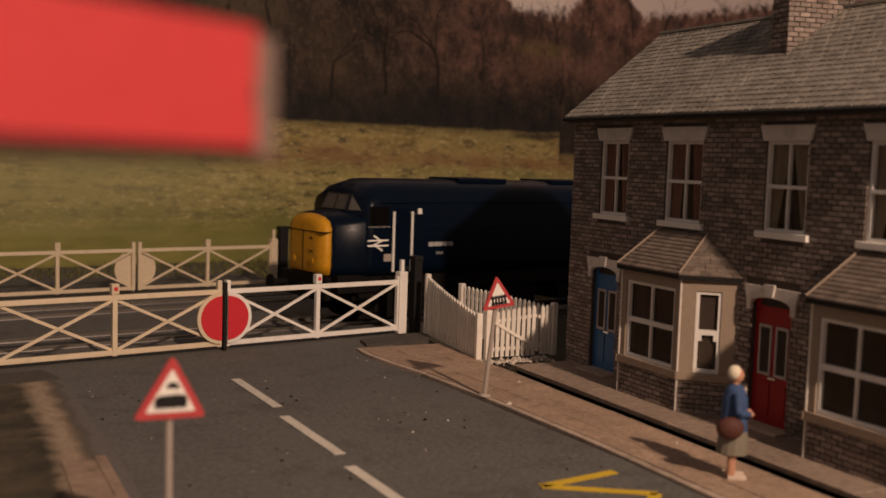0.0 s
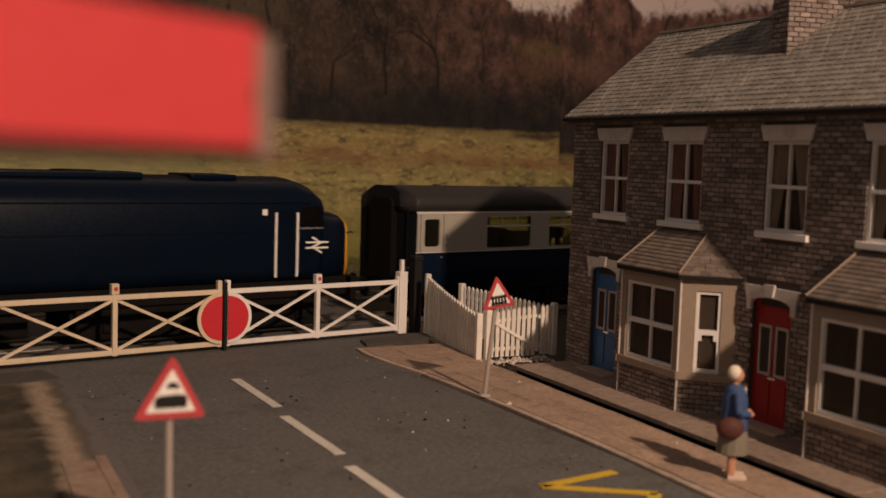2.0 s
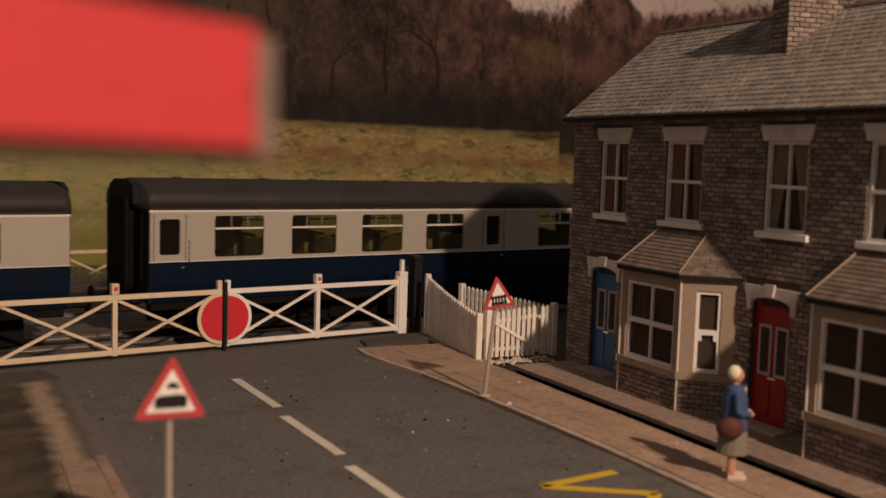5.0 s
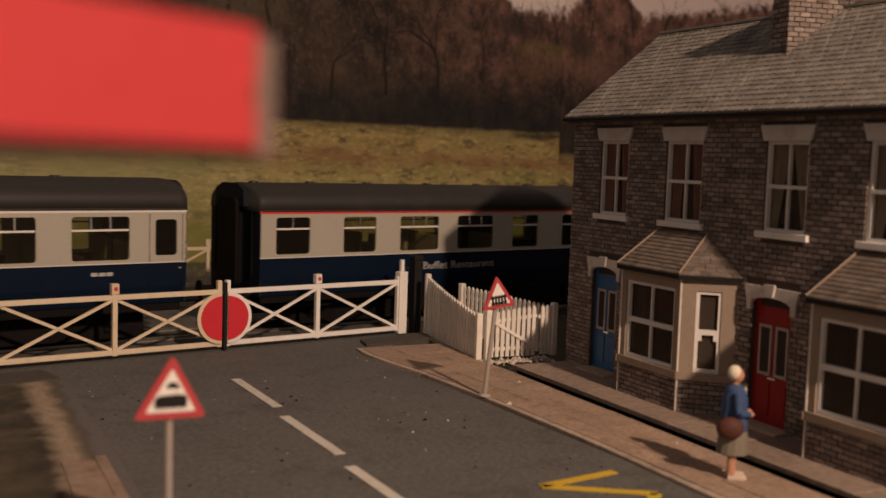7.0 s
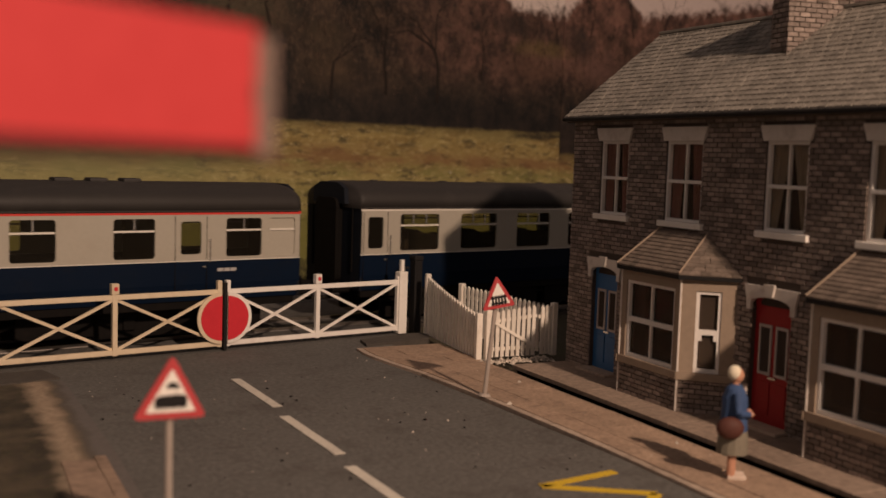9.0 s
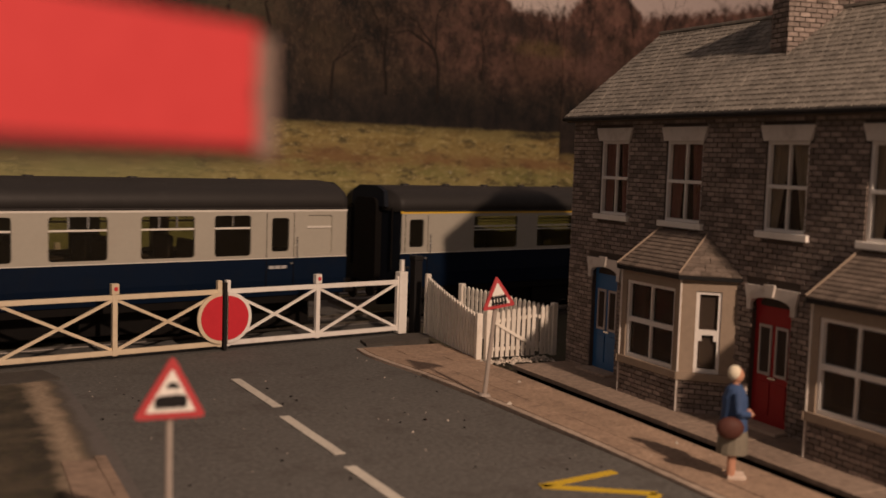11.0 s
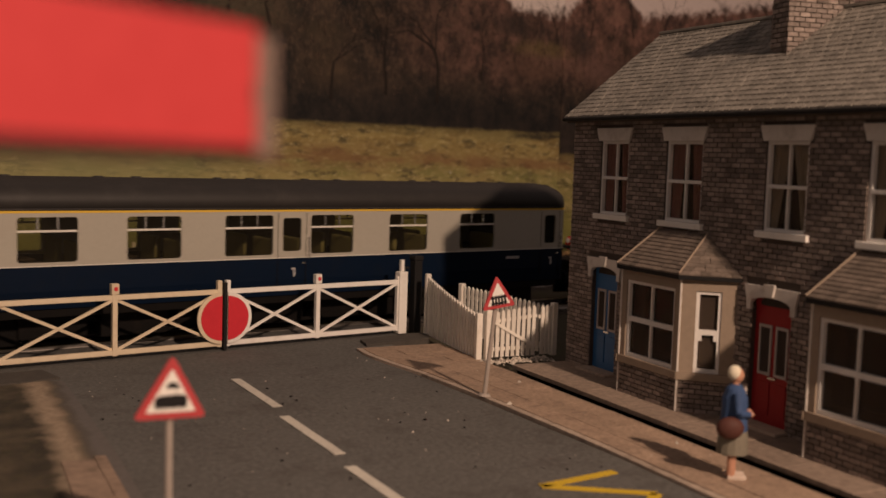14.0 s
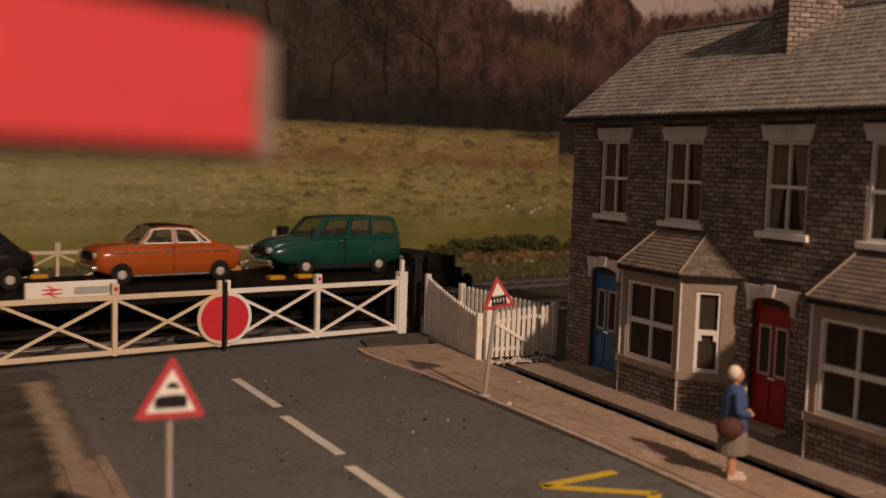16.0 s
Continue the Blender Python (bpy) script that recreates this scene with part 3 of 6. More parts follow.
def build_backdrop():
    mat_l = backdrop_material("printed_landscape", 6.02, (1, 1, 1), 0.68)
    mat_r = backdrop_material("printed_landscape_next", 4.95, (0.9, 0.87, 0.87), 1.0)
    twig = surface("printed_boughs", (0.02, 0.014, 0.011), 0.8, 0.3, 0.2, 1, 8, 0.0)
    pale = surface("printed_twigs", (0.075, 0.048, 0.034), 0.8, 0.4, 0.2, 1, 8, 0.0, island=0.8)
    dot = surface("printed_white", (0.72, 0.68, 0.6), 0.8, 0.1, 0.1, 1, 8, 0.0)
    back = P(0, BOARD_Y, 0, TURN)
    seam = 30.27
    left = part("backdrop_left", boxed(-45, seam, 0, 0.25, -1.0, 19), mat_l, m=back)
    tagged(left, "printed autumn landscape of field and bare wood on a board", "backdrop", kind="structure")
    right = part("backdrop_right", boxed(seam + 0.004, 95, -0.03, 0.22, -1.0, 24), mat_r, m=back)
    tagged(right, "printed landscape board joined beside the other, slightly darker", "backdrop", kind="structure")
    rnd = random.Random(11)
    for board, spots in ((left, ((22.25, 7.2, 1.15), (19.3, 7.4, .95), (16.4, 7.0, .8), (13.0, 6.6, 1.0), (9.2, 6.4, .9), (5, 6, 1.0), (24.9, 8.4, .6), (29.85, 10.6, .55), (28.4, 11.0, .35))),
                         (right, ((32.2, 11.2, .5), (35.4, 11.4, .5), (38.0, 11.8, .5), (43, 12.4, .55), (47, 12.6, .6)))):
        vs, fs = [], []
        for x, z, k in spots:
            limb(vs, fs, x, z, radians(rnd.uniform(82, 98)), 0.10 * k, 2.1 * k, 6, rnd)
        shift = -0.03 if board is right else 0.0
        t = pydata("printed_trees", [(x, y + shift, z) for x, y, z in vs], fs, twig, board, "bare dark tree boughs printed on the board")
        t["kind"] = "stuff"
        # fine twigs among the boughs
        vs, fs = [], []
        lo, hi = (-4, seam) if board is left else (seam + .1, 48)
        for _ in range(2600):
            x, z = rnd.uniform(lo, hi), rnd.triangular(7.2, 12.6, 10.5)
            a, L, w = radians(rnd.gauss(90, 38)), rnd.uniform(.12, .55), rnd.uniform(.008, .022)
            c, n, k, y = math.cos(a), math.sin(a), len(vs), shift - .012 - .00001 * _
            vs += [(x - n * w, y, z + c * w), (x + n * w, y, z - c * w), (x + c * L, y, z + n * L)]
            fs.append((k, k + 1, k + 2))
        t = pydata("printed_twigs", vs, fs, pale, board, "fine brown twigs printed on the board")
        t["kind"] = "stuff"
    # white birds in the field
    vs, fs = [], []
    for x, z, r in ((26.9, 2.25, .13), (27.25, 2.12, .10), (28.5, 1.95, .15), (28.75, 2.05, .11), (29.05, 2.16, .12), (25.6, 2.45, .07), (27.9, 2.5, .07), (23.2, 3.9, .06), (29.35, 2.55, .08), (24.3, 2.3, .05)):
        k = len(vs)
        vs += [(x + r * math.cos(i * math.pi / 4), -.012, z + (.55 + .2 * math.sin(i * 2.1)) * r * math.sin(i * math.pi / 4)) for i in range(8)]
        fs.append(tuple(range(k, k + 8)))
    pydata("printed_flock", vs, fs, dot, left, "white birds printed in the field")["kind"] = "stuff"


def clump(bm_v, bm_f, c, r, n, rnd, size=0.09):
    for _ in range(n):
        d = Vector((rnd.gauss(0, 1), rnd.gauss(0, 1), rnd.gauss(0, 1))).normalized() * r * rnd.uniform(0.55, 1.05)
        p = Vector(c) + Vector((d.x, d.y, abs(d.z) * 0.75))
        a = Vector((rnd.uniform(-1, 1), rnd.uniform(-1, 1), rnd.uniform(-1, 1))).normalized() * size * rnd.uniform(.6, 1.4)
        bb = a.orthogonal().normalized() * size * rnd.uniform(.5, 1)
        k = len(bm_v)
        bm_v += [p - a, p + bb, p + a, p - bb]
        bm_f.append((k, k + 1, k + 2, k + 3))


def build_bushes():
    rnd = random.Random(5)
    for x, y, r in ((21.6, 43.2, .85), (23.6, 43.6, 1.1), (26.0, 44.2, 1.35), (27.6, 44.6, 1.2), (29.6, 45.0, 1.0)):
        vs, fs = [], []
        for _ in range(11):
            clump(vs, fs, (rnd.uniform(-r, r), rnd.uniform(-.4, .4), rnd.uniform(0, .5 * r)), r * .45, 150, rnd, 0.10)
        tagged(pydata("bush", vs, fs, M["leaf"], m=P(x, y, -0.1)), "low olive green bush of clumped foliage before the backdrop", "bush", "bushes before the backdrop")
    vs, fs = [], []
    for _ in range(70):
        x = rnd.uniform(20.5, 32)
        clump(vs, fs, (x, 42.0 + .14 * (x - 20) + rnd.uniform(-1.6, .8), -.05), rnd.uniform(.2, .45), 60, rnd, 0.08)
    tagged(pydata("dry_scrub", vs, fs, M["scrub"]), "low tan and brown dry scrub at the foot of the backdrop", "scrub", kind="stuff")
    vs, fs = [], []
    for _ in range(15000):
        x, y = rnd.uniform(-2, 45), rnd.uniform(31.5, 40.8)
        y += 0.18 * x
        if 1.0 < x < 11.4 and y < 38:
            continue
        k = len(vs)
        h = rnd.uniform(.08, .3)
        dx, dy = rnd.uniform(-.12, .12), rnd.uniform(-.1, .1)
        vs += [(x - .03, y, -.1), (x + .03, y, -.1), (x + dx, y + dy, h - .1)]
        fs.append((k, k + 1, k + 2))
    t = pydata("grass_tufts", vs, fs, M["grass"])
    tagged(t, "short dull olive scatter grass before the backdrop", "grass", kind="stuff")
    vs, fs = [], []
    for _ in range(1400):
        x, y = rnd.uniform(-3.5, 1.35), rnd.uniform(7, 21.0)
        k = len(vs)
        h = rnd.uniform(.03, .14)
        vs += [(x - .02, y, -.09), (x + .02, y, -.09), (x + rnd.uniform(-.08, .08), y + rnd.uniform(-.08, .08), h - .08)]
        fs.append((k, k + 1, k + 2))
    t = pydata("verge_grass", vs, fs, M["verge"])
    tagged(t, "short dark scatter grass on the roadside verge", "grass", kind="stuff")
    vs, fs = [], []
    for _ in range(70):
        x, y, r = rnd.uniform(2.6, 9.3), rnd.uniform(10, 22), rnd.uniform(.012, .045)
        k = len(vs)
        vs += [(x + rnd.uniform(.5, 1.3) * r * a, y + rnd.uniform(.5, 1.3) * r * b, r * c) for a, b, c in ((1, 0, 0), (0, 1, 0), (-1, 0, 0), (0, -1, 0), (0, 0, .6))]
        fs += [(k, k + 1, k + 4), (k + 1, k + 2, k + 4), (k + 2, k + 3, k + 4), (k + 3, k, k + 4)]
    tagged(pydata("dirt", vs, fs, M["bed"]), "small dark crumbs of dirt on the road", "dirt", kind="stuff")
    # grit by the fence and crumbs on road and pavement
    vs, fs = [], []
    spots = [(rnd.uniform(11.2, 12.9), rnd.gauss(20.1, .16), rnd.uniform(.02, .075)) for _ in range(160)]
    spots += [(rnd.uniform(2.5, 11.2), rnd.uniform(10, 22), rnd.uniform(.008, .02)) for _ in range(90)]
    spots += [(x, 40.2 + .18 * (x - 20) + rnd.uniform(-.3, .3), rnd.uniform(.08, .22)) for x in (20.9, 21.3, 21.5, 22.6, 22.9, 24.9, 25.2, 25.6, 27.3, 27.5)]
    spots += [(10.9, 18.1, .05), (9.75, 16.5, .07), (8.2, 16.0, .035), (7.3, 15.5, .03), (11.0, 13.2, .05)]
    for x, y, r in spots:
        z = -0.08 if y > 30 else 0.06 if x > 9.5 else 0.0
        k = len(vs)
        vs += [(x + rnd.uniform(.6, 1.2) * r * a, y + rnd.uniform(.6, 1.2) * r * b, z + r * c) for a, b, c in ((1, 0, 0), (0, 1, 0), (-1, 0, 0), (0, -1, 0), (0, 0, .9))]
        fs += [(k, k + 1, k + 4), (k + 1, k + 2, k + 4), (k + 2, k + 3, k + 4), (k + 3, k, k + 4)]
    tagged(pydata("grit", vs, fs, M["debris"]), "scattered pale grit and crumbs on road and footway", "grit", kind="stuff")


# ---- level crossing gates ----
def gate_pose(x, base):
    return P(x, base + 0.18 * x, 0, math.degrees(math.atan(0.18)))


def gate_leaf(x0, x1, base, disc_end, paint, disc_mat, front, label):
    """One leaf between x0 and x1; disc_end: which end carries its half of the target disc."""
    k = 1 / math.cos(math.atan(0.18))
    L = (x1 - x0) * k
    g = thing("crossing_gate", label, "level crossing gate", gate_pose(x0, base), "crossing gates")
    part("bottom_rail", boxed(0, L, -.05, .05, .09, .20, .012), paint, g)
    part("top_rail", boxed(0, L, -.05, .05, 1.30, 1.41, .012), paint, g)
    for u in (0.06, L / 2, L - 0.06):
        part("stile", boxed(u - .055, u + .055, -.06, .06, .07, 1.44 if u == L / 2 else (1.62 if (u > L / 2) == (disc_end > 0) else 1.5), .012), paint, g)
    for a, b in ((0.1, L / 2), (L / 2, L - 0.1)):
        for z0, z1, y in ((.18, 1.32, -.02), (1.32, .18, .02)):
            bm = bmesh.new()
            bar(bm, (a, y, z0), (b, y, z1), .066, .045)
            part("brace", bm, paint, g)
    lamp_box = part("target_lamp", boxed(L / 2 - .085, L / 2 + .085, -.08, .08, 1.43, 1.66, .015), paint, g)
    if front:
        bm = bmesh.new()
        ring_disc(bm, (L / 2 + 0.01, 1.55), 0, .045, -.095, -.08, n=12)
        part("red_lens", bm, M["red"], lamp_box, "small red lens")
    end = L if disc_end > 0 else 0.0
    a0, a1 = (90, 270) if disc_end > 0 else (-90, 90)
    s = -1 if front else 1
    bm = bmesh.new()
    ring_disc(bm, (end - .03 * disc_end, .75), 0.0, .60, *sorted((s * .07, s * .11)), a0, a1, 24)
    d = part("disc", bm, paint, g)
    if front:
        bm = bmesh.new()
        ring_disc(bm, (end - .03 * disc_end, .75), 0.0, .515, -.125, -.11, a0, a1, 24)
        part("disc_face", bm, disc_mat, d, "red face of the target disc")
    if disc_end > 0 and front:
        part("black_stile", boxed(L + .01, L + .085, -.15, .02, .0, 1.58, .01), M["black"], g, "black closing stile")
    return g


def gate_post(x, base, h=2.0, w=.24):
    g = thing("gate_post", "square black timber gate post with a capped top", "gate post", gate_pose(x, base), "gate posts")
    part("post", boxed(-w / 2, w / 2, -w / 2, w / 2, -.05, h - .12, .02), M["black"], g)
    part("cap", boxed(-w / 2 - .02, w / 2 + .02, -w / 2 - .02, w / 2 + .02, h - .12, h, .03), M["black"], g)
    return g


def heel_post(x, base, paint):
    g = thing("heel_post", "thick white-painted heel post of the crossing gate", "gate post", gate_pose(x, base), "heel posts")
    part("post", boxed(-.125, .125, -.11, .11, 0.0, 1.62, .02), paint, g)
    part("finial", boxed(-.05, .05, -.05, .05, 1.62, 1.93, .015), paint, g)
    part("hinge_strap", boxed(.1, .2, -.06, .06, 1.68, 1.74), M["black"], g)
    return g


def build_gates():
    near, far = 22.55, 32.8
    gate_leaf(1.2, 6.13, near, 1, M["cream"], M["red"], True, "cream-white timber crossing gate with half a red disc, closed")
    gate_leaf(6.22, 11.05, near, -1, M["white"], M["red"], True, "white timber crossing gate with half a red disc, closed")
    heel_post(11.1, near, M["white"])
    gate_post(11.55, near, 2.02)
    gate_post(0.95, near, 2.0)
    gate_leaf(1.2, 5.98, far, 1, M["cream"], M["cream"], False, "far cream timber crossing gate with a plain disc")
    gate_leaf(6.06, 10.75, far, -1, M["cream"], M["cream"], False, "far cream timber crossing gate with a plain disc")
    heel_post(10.8, far, M["cream"])
    gate_post(11.15, far, 2.05, .3)


# ---- picket fences ----
def picket_fence(a, b, n, h0, h1, label, brace=False, posts=(True, True), w=.1):
    a, b = Vector(a), Vector(b)
    d = b - a
    L = d.length
    m = P(a.x, a.y, a.z, math.degrees(math.atan2(d.y, d.x)))
    f = thing("picket_fence", label, "fence", m, "picket fences")
    for k, on in ((0, posts[0]), (1, posts[1])):
        if on:
            h = (h0, h1)[k] + .04
            part("post", boxed(k * L - .07, k * L + .07, -.07, .07, 0, h, .02), M["picket"], f)
    for zf in (.2, .78):
        bm = bmesh.new()
        bar(bm, (0, .035, h0 * zf), (L, .035, h1 * zf), .08, .04)
        part("rail", bm, M["picket"], f)
    for i in range(n):
        u = L * (i + .75) / (n + .5)
        t = u / L
        h = h0 + (h1 - h0) * t - .045 * math.sin(math.pi * t) * (abs(h1 - h0) > .2)
        bm = bmesh.new()
        prism(bm, [(u - w / 2, .05), (u + w / 2, .05), (u + w / 2, h - .06), (u, h), (u - w / 2, h - .06)], "y", -.025, .012)
        part("picket", bm, M["picket"], f)
    if brace:
        bm = bmesh.new()
        bar(bm, (.1, -.045, h0 * .8), (L - .1, -.045, h1 * .22), .07, .03)
        part("brace", bm, M["picket"], f)
    return f


def build_fences():
    picket_fence((11.58, 23.95, 0.0), (11.25, 20.55, 0.0), 19, 1.58, 1.08, "white picket fence curving down beside the crossing", posts=(True, True))
    picket_fence((11.42, 20.42, 0.06), (12.70, 20.38, 0.06), 9, 1.10, 1.24, "white picket wicket gate with a diagonal brace", True, (True, False), w=.09)
    picket_fence((12.76, 20.40, 0.06), (13.2, 20.46, 0.06), 3, 1.20, 1.20, "short white picket panel between wicket and fence", posts=(False, True), w=.09)
    picket_fence((12.52, 23.85, 0.0), (13.22, 20.6, 0.0), 20, 1.32, 1.22, "white picket fence beside the foot crossing, partly in shade", posts=(True, False), w=.09)


# ---- road signs ----
def rounded_triangle(r, cut, n=4):
    pts = []
    for k in range(3):
        a = radians(90 + 120 * k)
        c = (math.cos(a) * (r - 2 * cut), math.sin(a) * (r - 2 * cut))
        for i in range(n + 1):
            t = a + radians(-60 + 120 * i / n)
            pts.append((c[0] + cut * math.cos(t), c[1] + cut * math.sin(t)))
    return pts


def warning_sign(m, size, pole_h, symbol, label, tilt):
    s = thing("warning_sign", label, "road sign", m, "warning signs")
    bm = bmesh.new()
    cyl(bm, (0, 0, -.05), (0, 0, pole_h), .045, .04, 12)
    part("pole", bm, M["pole"], s, smooth=False)
    bm = bmesh.new()
    cyl(bm, (0, 0, 0), (0, 0, .05), .13, .1, 14)
    part("foot", bm, M["pole"], s)
    c = 0.0
    hang = P(0, 0, pole_h + size * .28) @ pose(0, 0, 0, 0, -tilt, 0)
    face = [(x, c + z) for x, z in rounded_triangle(size * .62, size * .045)]
    bm = bmesh.new()
    prism(bm, face, "y", -.075, -.045)
    plate = part("plate", bm, M["sign_red"], s, "red triangular border", hang)
    inner = [(x * .68, c + z * .68) for x, z in rounded_triangle(size * .62, size * .02)]
    bm = bmesh.new()
    prism(bm, inner, "y", -.085, -.074)
    part("face", bm, M["white"], plate, "white sign face")
    bm = bmesh.new()
    q = size * 1.15
    if symbol == "train":
        c = .07 * q
        box(bm, -.21 * q, .20 * q, -.094, -.084, c - .20 * q, c - .075 * q, .004)
        prism(bm, [(-.19 * q, c - .075 * q), (.18 * q, c - .075 * q), (.18 * q, c - .04 * q), (.06 * q, c - .03 * q), (-.17 * q, c - .045 * q)], "y", -.094, -.084)
        prism(bm, [(-.07 * q, c + .055 * q), (.10 * q, c + .045 * q), (.08 * q, c + .10 * q), (.02 * q, c + .13 * q), (-.05 * q, c + .11 * q)], "y", -.094, -.084)
    else:
        for u in range(5):
            x = (-.17 + u * .085) * q
            box(bm, x - .026 * q, x + .026 * q, -.094, -.084, c - .19 * q, c + .05 * q)
        for z in (-.14, 0.0):
            box(bm, -.22 * q, .22 * q, -.093, -.084, c + (z - .025) * q, c + (z + .025) * q)
    part("symbol", bm, M["black"], plate, "black pictogram")
    return s


def build_signs():
    warning_sign(P(2.32, 11.08, 0, 4), .74, 1.77, "train", "red triangular warning sign with a black engine on grey pole", -2)
    warning_sign(P(9.62, 17.25, .06, 0, 0, 5.6), .68, 1.74, "gate", "red triangular warning sign with a black gate, leaning pole", 13)


# ---- signal arm close to the camera ----
def build_signal():
    a = thing("signal_arm", "bright red signal arm with a dull brownish end band", "signal arm")
    bm = bmesh.new()
    prism(bm, [(-2.3, .02), (.0, .004), (.0, .16), (-.016, .18), (-.016, .23), (.0, .25), (.0, .455), (-2.3, .50)], "y", -.03, .03)
    part("blade", bm, M["arm_red"], a)
    part("end_band", boxed(.01, .105, -.026, .026, -.03, .425, .012), M["arm_edge"], a, "dull brownish end band")
    # strip along the bottom edge, coloured dark in place of shade
    bm = bmesh.new()
    prism(bm, [(-2.3, -.05), (-.01, -.03), (-.01, .01), (-2.3, .04)], "y", -.034, .034)
    part("lower_lip", bm, M["lip"], a, "lower edge of the arm painted near-black as shade")
    bm = bmesh.new()
    cyl(bm, (-2.25, .12, -4.6), (-2.25, .12, 1.0), .07, .06, 14)
    part("mast", bm, M["pole"], a, "signal mast")
    a.matrix_basis = P(1.10, 3.85, 4.62, 26.4)


# ---- houses ----
XF = 12.99


def cut(spans, a, b):
    """Takes the stretch a..b out of a list of spans."""
    out = []
    for s, e in spans:
        if b <= s or a >= e:
            out.append((s, e))
        else:
            if a - s > .03:
                out.append((s, a))
            if e - b > .03:
                out.append((b, e))
    return out


def brick_spans(y0, y1, z0, z1, holes, length=.225, course=.09):
    """Brick rectangles (a, b, z, z2) on a wall stretch, cut round its holes."""
    res = []
    k, z = 0, z0
    while z < z1 - .02:
        z2 = min(z + course - .02, z1)
        spans = [(y0, y1)]
        for h in holes:
            if h[2] < z2 and h[3] > z:
                spans = cut(spans, h[0], h[1])
        y = y0 - (length / 2 if k % 2 else 0)
        while y < y1:
            for s, e in spans:
                a, b = max(y, s), min(y + length - .02, e)
                if b - a > .03:
                    res.append((a, b, z, z2))
            y += length
        z += course
        k += 1
    return res


BOX_FACES = ((3, 2, 1, 0), (4, 5, 6, 7), (0, 1, 5, 4), (1, 2, 6, 5), (2, 3, 7, 6), (3, 0, 4, 7))


def brick_mesh(name, rects, place, depth, parent, rnd, mat):
    vs, fs = [], []
    for a, b, z, z2 in rects:
        d = depth + rnd.uniform(-.005, .008)
        k = len(vs)
        for zz in (z, z2):
            vs += [place(a, 0, zz), place(b, 0, zz), place(b, d, zz), place(a, d, zz)]
        fs += [tuple(k + i for i in q) for q in BOX_FACES]
    o = pydata(name, vs, fs, mat, parent)
    o["kind"] = "stuff"
    return o


def sash_window(house, y0, y1, z0, z1, curtain, x=XF):
    """Recessed sash window with frame, bars, glass and curtains; y0 < y1."""
    w = part("window", boxed(x + .10, x + .11, y0, y1, z0, z1), M["glass"], house, "sash window with curtains behind the glass")
    w.visible_shadow = False
    bm = bmesh.new()
    t = .06
    for a, b, c, d in ((y0, y0 + t, z0, z1), (y1 - t, y1, z0, z1), (y0 + t, y1 - t, z1 - t, z1), (y0 + t, y1 - t, z0, z0 + t)):
        box(bm, x + .03, x + .12, a, b, c, d)
    part("window_frame", bm, M["frame"], w)
    zm = z0 + (z1 - z0) * .5
    part("meeting_rail", boxed(x + .02, x + .12, y0 + .02, y1 - .02, zm - .032, zm + .032, .008), M["frame"], w)
    part("glazing_bar", boxed(x + .05, x + .12, (y0 + y1) / 2 - .02, (y0 + y1) / 2 + .02, z0 + .05, z1 - .05), M["frame"], w)
    for side in (0, 1):
        bm = bmesh.new()
        e = y0 + .05 if side == 0 else y1 - .05
        s = 1 if side == 0 else -1
        W = (y1 - y0)
        top = W * (.43 if curtain == "curtain_cream" else .36)
        bot = W * (.16 if curtain == "curtain_cream" else .27)
        cols = 10
        rows = []
        for zz, wd in ((z1 - .05, top), (zm, (top + bot) / 2), (z0 + .06, bot)):
            rows.append([bm.verts.new((x + .14 + .02 * math.sin(i * 2.4), e + s * wd * i / cols, zz)) for i in range(cols + 1)])
        for r0, r1 in zip(rows, rows[1:]):
            for i in range(cols):
                bm.faces.new((r0[i], r0[i + 1], r1[i + 1], r1[i]))
        part("curtain", bm, M[curtain], w, "gathered curtain")
    return w


def lintel(house, y0, y1, z0, z1, over=.13):
    bm = bmesh.new()
    prism(bm, [(y0 - .04, z0), (y1 + .04, z0), (y1 + over, z1), (y0 - over, z1)], "x", XF - .05, XF + .05)
    part("lintel", bm, M["lintel"], house, "pale flared stone lintel")


